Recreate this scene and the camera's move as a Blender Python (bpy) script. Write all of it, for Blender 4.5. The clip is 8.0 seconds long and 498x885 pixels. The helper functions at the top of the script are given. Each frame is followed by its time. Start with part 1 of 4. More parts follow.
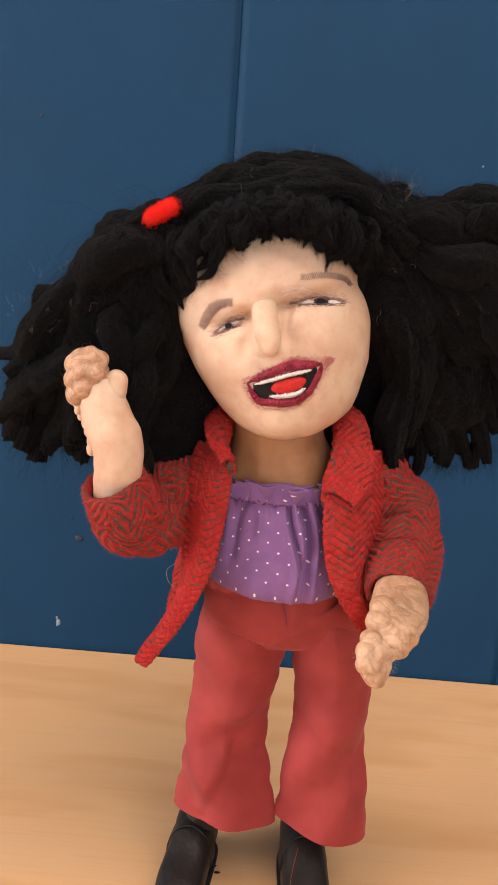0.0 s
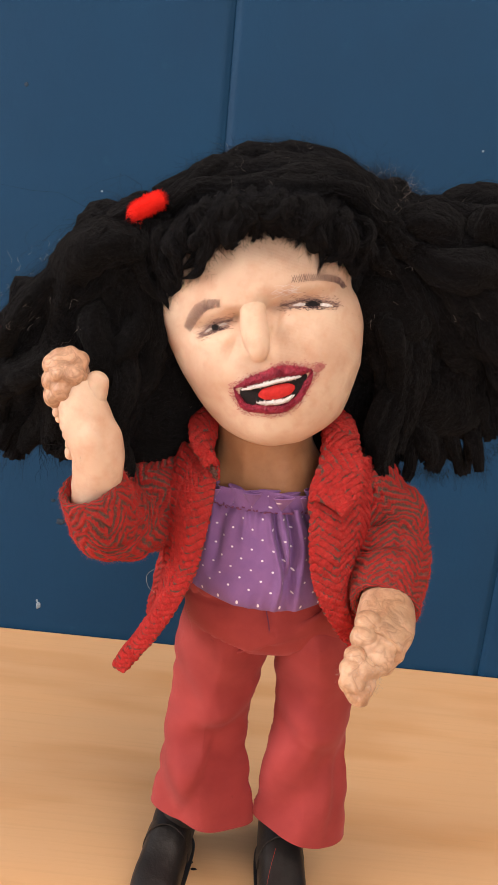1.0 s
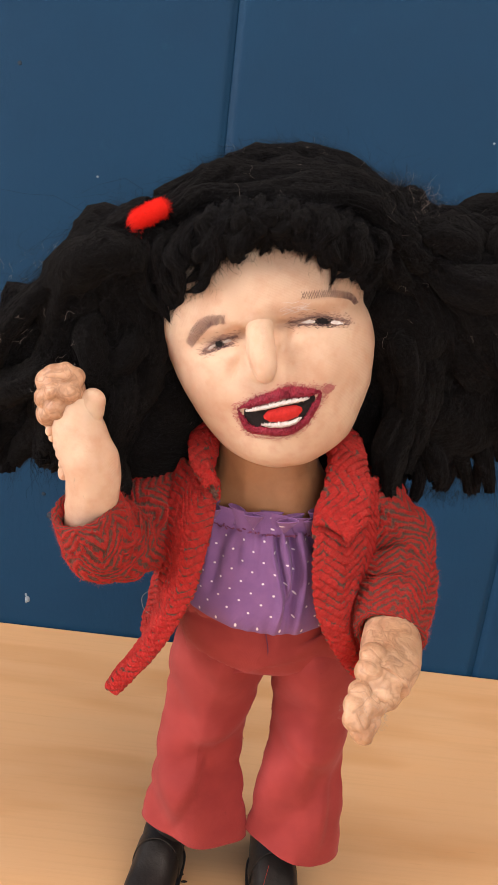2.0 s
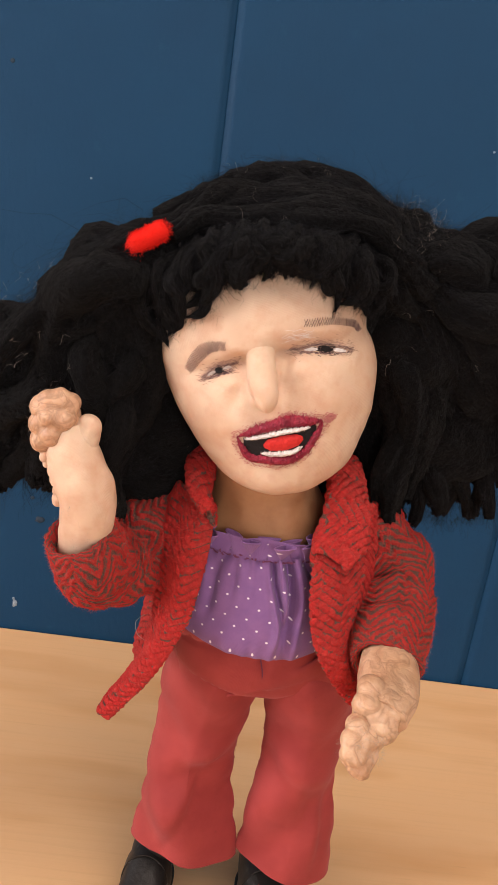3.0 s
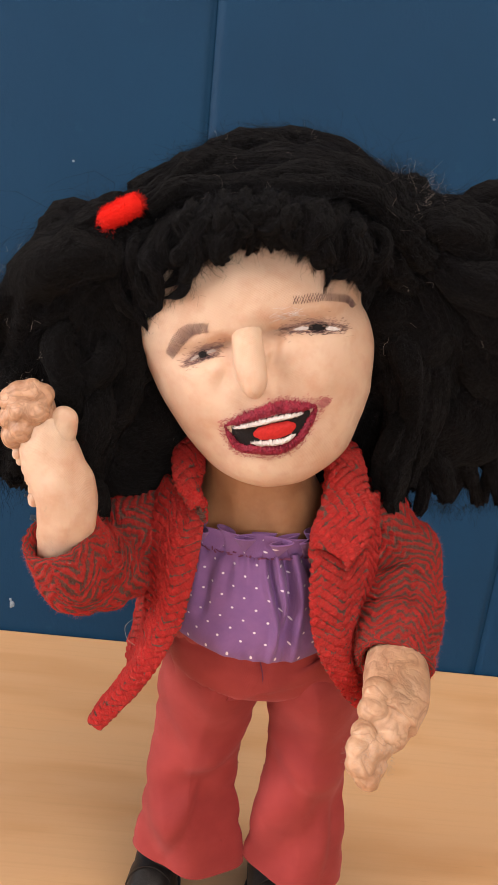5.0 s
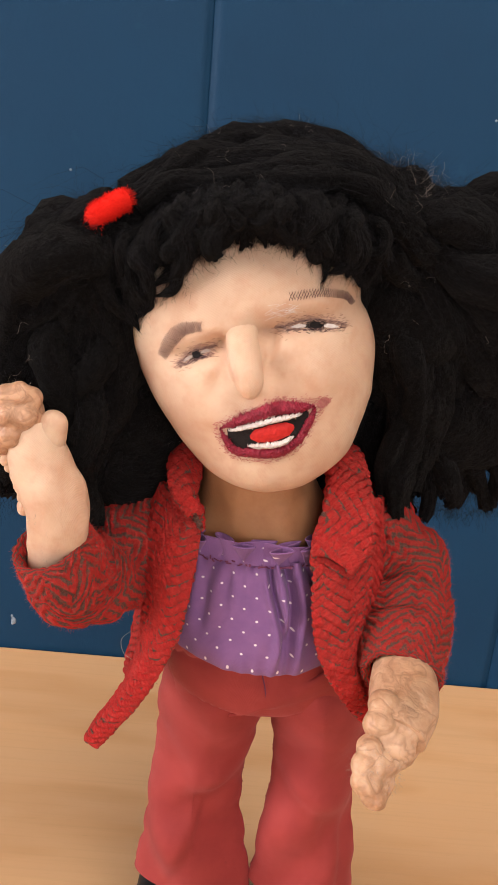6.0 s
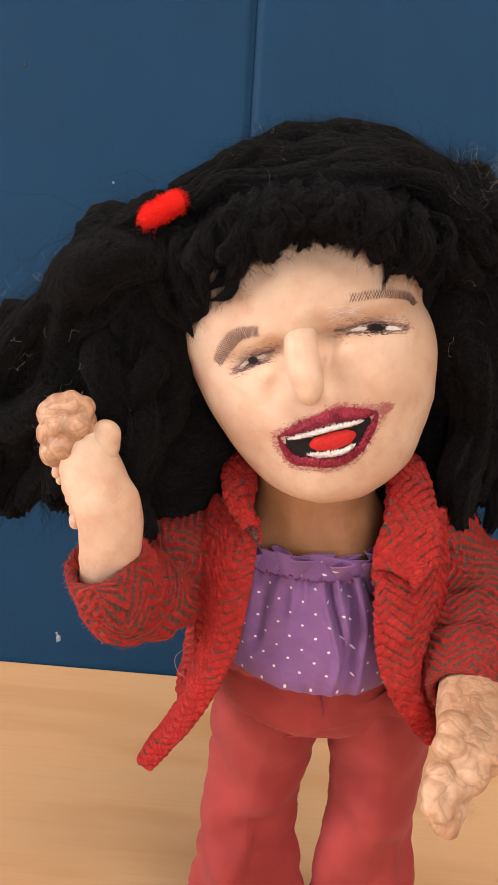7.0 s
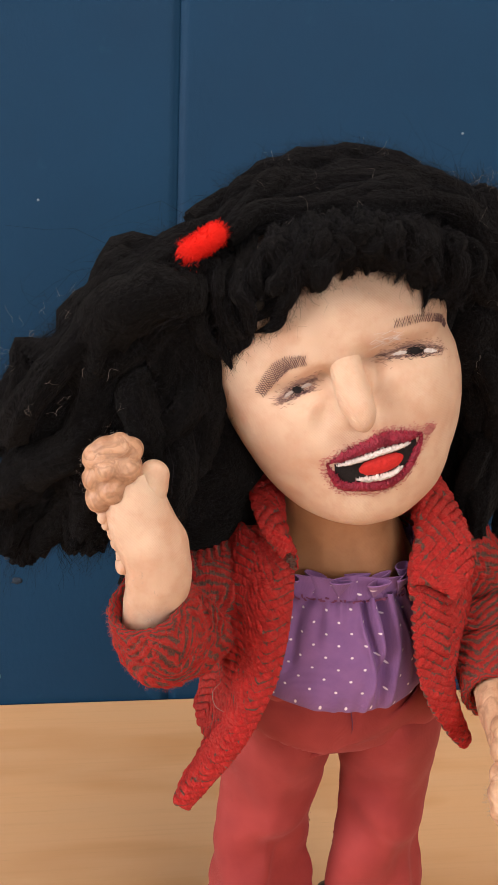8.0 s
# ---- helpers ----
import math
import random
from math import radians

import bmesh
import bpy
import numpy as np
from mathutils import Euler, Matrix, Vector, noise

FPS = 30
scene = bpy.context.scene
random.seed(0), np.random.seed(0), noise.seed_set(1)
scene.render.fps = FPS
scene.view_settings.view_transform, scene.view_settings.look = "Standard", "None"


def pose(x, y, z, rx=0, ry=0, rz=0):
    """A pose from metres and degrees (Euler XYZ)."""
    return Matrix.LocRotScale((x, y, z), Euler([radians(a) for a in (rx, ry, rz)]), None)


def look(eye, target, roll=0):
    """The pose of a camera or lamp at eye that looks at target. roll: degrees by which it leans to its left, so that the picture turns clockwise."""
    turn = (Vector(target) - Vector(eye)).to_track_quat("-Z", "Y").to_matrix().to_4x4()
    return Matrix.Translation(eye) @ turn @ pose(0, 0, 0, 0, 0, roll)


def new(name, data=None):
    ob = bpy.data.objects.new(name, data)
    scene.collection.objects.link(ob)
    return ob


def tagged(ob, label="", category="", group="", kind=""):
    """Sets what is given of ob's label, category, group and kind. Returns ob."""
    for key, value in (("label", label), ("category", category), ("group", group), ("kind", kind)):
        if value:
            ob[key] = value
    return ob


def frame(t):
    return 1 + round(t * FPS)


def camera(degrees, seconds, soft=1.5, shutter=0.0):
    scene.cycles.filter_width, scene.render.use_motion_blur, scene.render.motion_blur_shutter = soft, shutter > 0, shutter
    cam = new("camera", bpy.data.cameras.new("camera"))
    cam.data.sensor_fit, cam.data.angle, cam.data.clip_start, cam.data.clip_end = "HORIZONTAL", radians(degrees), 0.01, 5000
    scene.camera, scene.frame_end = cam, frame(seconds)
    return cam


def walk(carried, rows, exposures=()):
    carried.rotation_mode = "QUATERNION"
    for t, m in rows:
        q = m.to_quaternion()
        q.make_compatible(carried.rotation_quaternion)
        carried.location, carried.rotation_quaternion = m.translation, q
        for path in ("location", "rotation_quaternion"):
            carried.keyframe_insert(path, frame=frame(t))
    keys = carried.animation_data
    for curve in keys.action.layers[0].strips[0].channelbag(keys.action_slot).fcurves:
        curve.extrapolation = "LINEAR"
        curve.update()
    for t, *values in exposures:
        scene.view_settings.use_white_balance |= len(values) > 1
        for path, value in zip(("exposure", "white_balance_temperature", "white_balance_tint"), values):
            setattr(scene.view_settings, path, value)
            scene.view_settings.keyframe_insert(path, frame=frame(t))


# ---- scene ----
from mathutils.bvhtree import BVHTree

# ---------------- camera ----------------
cam = camera(32.6, 8.0, soft=1.6)
PATH = [
    (0, (-0.0064, -0.3739, 0.3376), (-0.0171, 0.0137, 0.2394), 4.03),
    (0.5, (-0.0060, -0.3695, 0.3441), (-0.0127, 0.0162, 0.2385), 5.03),
    (1, (-0.0073, -0.3578, 0.3492), (-0.0107, 0.0258, 0.2359), 5.57),
    (1.5, (-0.0103, -0.3472, 0.3549), (-0.0120, 0.0343, 0.2346), 6.07),
    (1.7, (-0.0118, -0.3432, 0.3574), (-0.0120, 0.0375, 0.2347), 6.34),
    (2.8, (-0.0193, -0.3282, 0.3705), (-0.0098, 0.0500, 0.2404), 7.87),
    (3, (-0.0201, -0.3274, 0.3720), (-0.0102, 0.0505, 0.2413), 7.92),
    (3.5, (-0.0210, -0.3257, 0.3732), (-0.0095, 0.0516, 0.2407), 7.75),
    (4, (-0.0172, -0.3189, 0.3713), (-0.0074, 0.0574, 0.2361), 7.24),
    (4.5, (-0.0179, -0.3154, 0.3708), (-0.0096, 0.0607, 0.2349), 6.69),
    (4.7, (-0.0153, -0.3106, 0.3679), (-0.0075, 0.0653, 0.2314), 6.37),
    (5.8, (-0.0129, -0.3036, 0.3628), (-0.0074, 0.0746, 0.2325), 5.50),
    (6, (-0.0102, -0.2989, 0.3588), (-0.0073, 0.0798, 0.2297), 5.10),
    (6.2, (-0.0052, -0.2917, 0.3536), (-0.0129, 0.0873, 0.2257), 4.94),
    (6.5, (0.0006, -0.2847, 0.3495), (-0.0236, 0.0942, 0.2234), 5.11),
    (6.8, (-0.0069, -0.2872, 0.3506), (-0.0276, 0.0925, 0.2263), 4.41),
    (7, (-0.0166, -0.2904, 0.3531), (-0.0311, 0.0899, 0.2301), 3.64),
    (7.2, (-0.0255, -0.2947, 0.3567), (-0.0306, 0.0863, 0.2351), 3.05),
    (7.5, (-0.0393, -0.2988, 0.3600), (-0.0240, 0.0825, 0.2401), 2.86),
    (7.8, (-0.0575, -0.2928, 0.3593), (-0.0202, 0.0872, 0.2400), 2.73),
    (8, (-0.0707, -0.2839, 0.3581), (-0.0188, 0.0943, 0.2385), 2.66),
]
walk(cam, [(t, look(eye, target, roll)) for t, eye, target, roll in PATH],
     exposures=[(0, 0.0), (1, 0.03), (3, -0.02), (4.5, -0.08), (6, -0.05), (6.5, 0.05), (7, 0.0), (7.5, -0.03), (8, -0.16)])

# ---------------- light ----------------
WALL_Y = 0.243          # front of the blue boards
FLOOR_Z = -0.74
ROOM = (-1.7, 1.9, -2.4, 1.72)   # west, east, south, ceiling
world = bpy.data.worlds.new("sky")
scene.world = world
world.use_nodes = True
wn = world.node_tree
sky = wn.nodes.new("ShaderNodeTexSky")
sky.sky_type, sky.sun_disc, sky.sun_elevation, sky.sun_rotation = "NISHITA", False, radians(40), radians(160)
wn.links.new(sky.outputs[0], wn.nodes["Background"].inputs[0])
wn.nodes["Background"].inputs[1].default_value = 0.1


def window_light(name, eye, target, wide, high, watts, colour):
    data = bpy.data.lights.new(name, "AREA")
    data.shape, data.size, data.size_y, data.energy, data.color = "RECTANGLE", wide, high, watts, colour
    ob = new(name, data)
    ob.matrix_world = look(eye, target)
    return ob


# windows: one in the west wall, one in the south wall behind the walk; a ceiling lamp above
window_light("window_light_west", (-1.68, -0.75, 0.75), (0, -0.6, 0.3), 1.2, 1.3, 36, (1.0, 0.905, 0.86))
window_light("window_light_south", (0.55, -2.38, 0.85), (0.1, 0, 0.3), 1.5, 1.2, 22, (1.0, 0.905, 0.86))
window_light("ceiling_lamp_light", (0.35, -0.75, 1.69), (0.35, -0.75, 0), 1.1, 1.1, 22, (1.0, 0.82, 0.70))


# ---------------- materials ----------------
class Nodes:
    """A short hand for a node material."""

    def __init__(self, name):
        self.mat = bpy.data.materials.new(name)
        self.mat.use_nodes = True
        self.tree = self.mat.node_tree
        self.bsdf = self.tree.nodes["Principled BSDF"]

    def put(self, sock, value):
        if isinstance(value, bpy.types.NodeSocket):
            self.tree.links.new(value, sock)
        elif value is not None:
            if sock.type == "RGBA" and len(value) == 3:
                value = (*value, 1)
            sock.default_value = value

    def node(self, kind, *values, **props):
        n = self.tree.nodes.new("ShaderNode" + kind)
        if "operation" in props:
            n.operation = props["operation"]
        if "data_type" in props:
            n.data_type = props["data_type"]
        if "feature" in props:
            n.feature = props["feature"]
        for sock, value in zip(n.inputs, values):
            self.put(sock, value)
        return n

    def math(self, op, a, b=None, c=None):
        return self.node("Math", a, b, c, operation=op).outputs[0]

    def coord(self, which="Object"):
        return self.node("TexCoord").outputs[which]

    def scaled(self, vec, sx, sy, sz):
        n = self.node("Mapping")
        self.put(n.inputs[0], vec)
        n.inputs[3].default_value = (sx, sy, sz)
        return n.outputs[0]

    def noise(self, vec, scale, detail=3.0, rough=0.55, distort=0.0):
        n = self.node("TexNoise")
        self.put(n.inputs["Vector"], vec)
        n.inputs["Scale"].default_value, n.inputs["Detail"].default_value = scale, detail
        n.inputs["Roughness"].default_value, n.inputs["Distortion"].default_value = rough, distort
        return n.outputs[0]

    def ramp(self, fac, lo, hi, a=0.0, b=1.0):
        n = self.node("MapRange")
        self.put(n.inputs[0], fac)
        for k, v in zip((1, 2, 3, 4), (lo, hi, a, b)):
            n.inputs[k].default_value = v
        return n.outputs[0]

    def mix(self, fac, a, b):
        n = self.node("Mix", data_type="RGBA")
        self.put(n.inputs[0], fac)
        self.put(n.inputs[6], a)
        self.put(n.inputs[7], b)
        return n.outputs[2]

    def bump(self, height, dist, strength=1.0, normal=None):
        n = self.node("Bump")
        self.put(n.inputs["Height"], height)
        self.put(n.inputs["Normal"], normal)
        n.inputs["Distance"].default_value, n.inputs["Strength"].default_value = dist, strength
        return n.outputs[0]

    def done(self, base, rough=0.6, normal=None, spec=0.5, **more):
        self.put(self.bsdf.inputs["Base Color"], base)
        self.put(self.bsdf.inputs["Roughness"], rough)
        self.put(self.bsdf.inputs["Specular IOR Level"], spec)
        self.put(self.bsdf.inputs["Normal"], normal)
        for key, value in more.items():
            self.put(self.bsdf.inputs[key.replace("_", " ")], value)
        return self.mat


ZIG, SLANT, RIB = 0.0092, 0.85, 0.0035      # the herringbone's column, slope and rib


def uv_of(n):
    s = n.node("SeparateXYZ", n.coord("UV"))
    return s.outputs[0], s.outputs[1]


def mat_blue_paint():
    n = Nodes("blue_wall_paint")
    co = n.coord()
    big, fine = n.noise(co, 7, 4), n.noise(co, 900, 2)
    roller = n.noise(n.scaled(co, 1, 1, 0.45), 260, 3)
    base = n.mix(n.ramp(big, 0.3, 0.7), (0.0036, 0.0362, 0.092), (0.0051, 0.0442, 0.108))
    base = n.mix(n.ramp(n.noise(co, 60, 5), 0.66, 0.8, 0, 0.35), base, (0.013, 0.070, 0.132))
    nor = n.bump(n.math("ADD", roller, n.math("MULTIPLY", fine, 0.3)), 0.0006, 0.5)
    return n.done(base, n.ramp(big, 0.2, 0.8, 0.55, 0.68), nor, 0.2)


def mat_maple():
    n = Nodes("maple_table_wood")
    co = n.coord()
    warp = n.noise(n.scaled(co, 1.2, 5, 1), 2.2, 3)
    s = n.node("SeparateXYZ", co)
    rings = n.math("SINE", n.math("ADD", n.math("MULTIPLY", s.outputs[1], 62), n.math("MULTIPLY", warp, 20)))
    fibre = n.noise(n.scaled(co, 9, 420, 1), 1, 4, 0.6)
    pores = n.noise(n.scaled(co, 60, 1500, 1), 1, 2)
    cloud = n.noise(n.scaled(co, 3, 12, 1), 2.5, 3)
    base = n.mix(n.ramp(rings, -0.2, 1.0), (0.80, 0.475, 0.237), (0.71, 0.390, 0.177))
    base = n.mix(n.ramp(cloud, 0.35, 0.7), base, (0.78, 0.480, 0.252))
    base = n.mix(n.ramp(fibre, 0.5, 0.75, 0, 0.22), base, (0.60, 0.34, 0.16))
    base = n.mix(n.ramp(pores, 0.66, 0.78, 0, 0.18), base, (0.34, 0.18, 0.08))
    return n.done(base, n.ramp(cloud, 0.3, 0.7, 0.36, 0.48), n.bump(fibre, 0.0002, 0.4), 0.4)


def mat_plaster(name, colour):
    n = Nodes(name)
    co = n.coord()
    base = n.mix(n.noise(co, 3, 4), colour, tuple(0.92 * c for c in colour))
    return n.done(base, 0.85, n.bump(n.noise(co, 120, 3), 0.002, 0.3), 0.3)


def mat_nylon(name, light, dark, blush, weave=1.0, gathers=0.0):
    """Stretched stocking over stuffing."""
    n = Nodes(name)
    co = n.coord()
    big, mid = n.noise(co, 38, 3), n.noise(co, 170, 4)
    base = n.mix(n.ramp(big, 0.35, 0.68), light, dark)
    base = n.mix(n.ramp(mid, 0.46, 0.74, 0, 0.62), base, blush)
    base = n.mix(n.ramp(n.noise(co, 75, 5, 0.7, 0.4), 0.55, 0.72, 0, 0.35), base, blush)
    sx = n.node("SeparateXYZ", co)
    wob = n.math("MULTIPLY", mid, 3)
    knit = n.math("MULTIPLY",
                  n.math("SINE", n.math("ADD", n.math("MULTIPLY", sx.outputs[0], 15000), wob)),
                  n.math("SINE", n.math("ADD", n.math("MULTIPLY", sx.outputs[2], 15000), wob)))
    base = n.mix(n.ramp(knit, 0.2, 1.0, 0, 0.12 * weave), base, dark)
    nor = n.bump(knit, 0.00008, 0.5 * min(1.0, weave), n.bump(mid, 0.0006, 0.35 * weave))
    if gathers:      # needle-drawn folds; the shade in their creases is painted as darker lines
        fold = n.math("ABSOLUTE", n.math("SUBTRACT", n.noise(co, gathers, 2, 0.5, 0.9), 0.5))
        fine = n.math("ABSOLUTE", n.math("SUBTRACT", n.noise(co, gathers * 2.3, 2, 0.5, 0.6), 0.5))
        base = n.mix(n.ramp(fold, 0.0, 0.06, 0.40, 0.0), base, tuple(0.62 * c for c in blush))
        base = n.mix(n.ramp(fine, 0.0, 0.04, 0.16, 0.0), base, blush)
        nor = n.bump(n.math("ADD", n.ramp(fold, 0.0, 0.12), n.math("MULTIPLY", n.ramp(fine, 0.0, 0.1), 0.3)), 0.0010, 0.22, nor)
    return n.done(base, 0.44, nor, 0.42, Subsurface_Weight=0.12, Subsurface_Radius=(0.004, 0.0015, 0.0008), Subsurface_Scale=1.0)


def mat_tweed():
    """Red wool with grey-brown ribs in a herringbone, over the cloth's own metres."""
    n = Nodes("red_herringbone_wool")
    u, v = uv_of(n)
    co = n.coord("UV")
    jit = n.math("MULTIPLY", n.math("SUBTRACT", n.noise(co, 330, 3, 0.6), 0.5), 0.0034)
    zig = n.math("PINGPONG", u, ZIG)
    rib = n.math("ADD", n.math("ADD", v, n.math("MULTIPLY", zig, SLANT)), jit)
    wave = n.math("SINE", n.math("MULTIPLY", rib, 2 * math.pi / RIB))
    across = n.math("SUBTRACT", zig, n.math("MULTIPLY", v, 0.9))
    ply = n.math("SINE", n.math("MULTIPLY", n.math("ADD", across, n.math("MULTIPLY", jit, 0.5)), 2 * math.pi / 0.0015))
    fuzz, patch, wide = n.noise(co, 3200, 3, 0.7), n.noise(co, 560, 3, 0.65), n.noise(co, 55, 2)
    brown = n.mix(n.ramp(fuzz, 0.3, 0.72), (0.060, 0.026, 0.022), (0.30, 0.180, 0.150))
    red = n.mix(n.ramp(patch, 0.35, 0.7), (0.80, 0.034, 0.035), (0.54, 0.016, 0.021))
    red = n.mix(n.ramp(fuzz, 0.56, 0.8, 0, 0.45), red, (0.82, 0.14, 0.10))
    where = n.math("ADD", wave, n.math("ADD", n.math("MULTIPLY", n.math("SUBTRACT", patch, 0.5), 4.2), n.math("ADD", n.math("MULTIPLY", ply, 0.15), n.math("MULTIPLY", n.math("SUBTRACT", wide, 0.50), 1.6))))
    base = n.mix(n.ramp(where, 0.10, 0.65), red, brown)
    height = n.math("ADD", n.math("MULTIPLY", ply, 0.22), n.math("ADD", n.math("MULTIPLY", fuzz, 1.9), n.math("MULTIPLY", wave, -0.7)))
    return n.done(base, 0.95, n.bump(height, 0.0013, 1.0), 0.08, Sheen_Weight=0.18, Sheen_Roughness=0.5, Sheen_Tint=(1.0, 0.5, 0.4))


def mat_dotted_cotton():
    n = Nodes("purple_dotted_cotton")
    u, v = uv_of(n)
    co = n.coord("UV")

    def dots(du, dv):
        a = n.math("SUBTRACT", n.math("FRACT", n.math("DIVIDE", n.math("ADD", u, du), 0.0078)), 0.5)
        b = n.math("SUBTRACT", n.math("FRACT", n.math("DIVIDE", n.math("ADD", v, dv), 0.0088)), 0.5)
        a, b = n.math("MULTIPLY", a, 0.0078), n.math("MULTIPLY", b, 0.0088)
        d = n.math("SQRT", n.math("ADD", n.math("MULTIPLY", a, a), n.math("MULTIPLY", b, b)))
        return n.ramp(n.math("ADD", d, n.math("MULTIPLY", n.math("SUBTRACT", n.noise(co, 1500, 1), 0.5), 0.0003)), 0.00034, 0.00052, 1, 0)

    dot = n.math("MAXIMUM", dots(0, 0), dots(0.0039, 0.0044))
    thread = n.math("ADD", n.math("SINE", n.math("MULTIPLY", u, 21000)), n.math("SINE", n.math("MULTIPLY", v, 21000)))
    cloth = n.mix(n.ramp(n.noise(co, 90, 4), 0.3, 0.7), (0.200, 0.098, 0.275), (0.265, 0.128, 0.325))
    base = n.mix(dot, cloth, (0.86, 0.78, 0.86))
    return n.done(base, 0.8, n.bump(thread, 0.00006, 0.4, n.bump(n.noise(co, 160, 3), 0.0007, 0.5)), 0.25, Sheen_Weight=0.1)


def mat_twill():
    n = Nodes("brick_red_trouser_cotton")
    co, uv = n.coord(), n.coord("UV")
    u, v = uv_of(n)
    twill = n.math("SINE", n.math("MULTIPLY", n.math("ADD", u, v), 16000))
    base = n.mix(n.ramp(n.noise(co, 45, 4), 0.3, 0.72), (0.37, 0.052, 0.051), (0.26, 0.032, 0.033))
    base = n.mix(n.ramp(n.noise(co, 260, 3), 0.70, 0.76, 0, 0.5), base, (0.22, 0.03, 0.03))
    return n.done(base, 0.72, n.bump(twill, 0.00006, 0.3, n.bump(n.noise(co, 120, 3), 0.0008, 0.35)), 0.25, Sheen_Weight=0.20, Sheen_Roughness=0.4, Sheen_Tint=(1.0, 0.45, 0.48))


def mat_hair():
    n = Nodes("black_wool_hair")
    isl = n.node("NewGeometry").outputs["Random Per Island"]
    base = n.mix(n.math("POWER", isl, 4.0), (0.0012, 0.0011, 0.0014), (0.026, 0.024, 0.029))
    return n.done(base, 0.9, None, 0.10, Sheen_Weight=0.05, Sheen_Roughness=0.5, Sheen_Tint=(0.8, 0.85, 1.0))


def mat_hair_core():
    """The matted inside of a tress."""
    n = Nodes("matted_black_wool")
    co = n.coord()
    f = n.noise(co, 700, 5, 0.7, 0.6)
    base = n.mix(n.ramp(f, 0.35, 0.75), (0.0008, 0.0007, 0.0009), (0.0045, 0.0040, 0.0050))
    return n.done(base, 1.0, n.bump(f, 0.0016, 0.9, n.bump(n.noise(co, 200, 4), 0.003, 0.7)), 0.02, Sheen_Weight=0.04, Sheen_Roughness=0.6)


def mat_plain(name, a, b, rough=0.7, scale=300, depth=0.0006, spec=0.4):
    n = Nodes(name)
    co = n.coord()
    f = n.noise(co, scale, 4, 0.65)
    return n.done(n.mix(n.ramp(f, 0.3, 0.7), a, b), rough, n.bump(f, depth, 0.7), spec)


SKIN = mat_nylon("pale_nylon_skin", (0.755, 0.56, 0.415), (0.665, 0.44, 0.31), (0.60, 0.33, 0.215))
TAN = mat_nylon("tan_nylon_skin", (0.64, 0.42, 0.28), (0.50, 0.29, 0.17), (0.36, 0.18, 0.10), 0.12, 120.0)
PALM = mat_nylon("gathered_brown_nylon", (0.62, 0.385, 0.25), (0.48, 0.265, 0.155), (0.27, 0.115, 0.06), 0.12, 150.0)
# doubled nylon is browner; shade on the neck is put into this colour too
NECK = mat_nylon("shaded_brown_nylon_skin", (0.44, 0.225, 0.115), (0.36, 0.17, 0.08), (0.30, 0.13, 0.06), 0.5)
TWEED, COTTON, TWILL, HAIR, MATTED = mat_tweed(), mat_dotted_cotton(), mat_twill(), mat_hair(), mat_hair_core()
LIP = mat_plain("crimson_lip_paint", (0.44, 0.026, 0.062), (0.20, 0.012, 0.032), 0.42, 700, 0.0012)
TEETH = mat_plain("white_thread_teeth", (0.85, 0.80, 0.76), (0.72, 0.62, 0.60), 0.7, 1500, 0.0006)
DARK = mat_plain("black_felt", (0.005, 0.004, 0.0045), (0.014, 0.010, 0.011), 0.9, 1200)
TONGUE = mat_plain("red_felt_tongue", (0.62, 0.022, 0.018), (0.48, 0.012, 0.012), 0.7, 900, 0.0003)
BROW = mat_plain("plum_brown_thread", (0.10, 0.050, 0.053), (0.20, 0.11, 0.105), 0.8, 2500, 0.0002)
CHENILLE = mat_plain("red_chenille", (0.90, 0.030, 0.018), (0.78, 0.016, 0.010), 0.95, 1600, 0.0008, 0.15)
LEATHER = mat_plain("black_shoe_leather", (0.010, 0.009, 0.009), (0.018, 0.015, 0.014), 0.48, 220, 0.0005)
STAIN = mat_plain("pink_paint_stain", (0.56, 0.25, 0.21), (0.48, 0.14, 0.14), 0.7, 1200, 0.0001)
SOOT = mat_plain("brown_pencil_smudge", (0.50, 0.32, 0.245), (0.42, 0.25, 0.19), 0.8, 1200, 0.0001)
EYE_WHITE = mat_plain("dull_white_eye_thread", (0.56, 0.47, 0.42), (0.42, 0.33, 0.29), 0.6, 1800, 0.0003)
FIBRE = mat_plain("pale_loose_fibre", (0.50, 0.43, 0.38), (0.30, 0.24, 0.21), 0.7)
STITCH_AND_SHADE = mat_plain("plum_stitching_and_shade", (0.20, 0.05, 0.12), (0.12, 0.03, 0.08), 0.8, 2000, 0.0002)
REDFUZZ = mat_plain("red_wool_fuzz", (0.62, 0.045, 0.035), (0.50, 0.09, 0.07), 0.9)
BROWNFUZZ = mat_plain("grey_brown_wool_fuzz", (0.30, 0.20, 0.16), (0.16, 0.10, 0.08), 0.9)
DOLL_MATS = [BROWNFUZZ, PALM, EYE_WHITE, STAIN, SOOT, SKIN, TAN, NECK, TWEED, COTTON, TWILL, HAIR, MATTED, LIP, TEETH, DARK, TONGUE, BROW, CHENILLE, LEATHER, FIBRE, STITCH_AND_SHADE, REDFUZZ]


# ---------------- mesh helpers ----------------
def obj(name, bm, material, parent=None, label=""):
    me = bpy.data.meshes.new(name)
    bm.to_mesh(me)
    bm.free()
    me.materials.append(material)
    ob = new(name, me)
    ob.parent = parent
    if label:
        tagged(ob, label)
    return ob


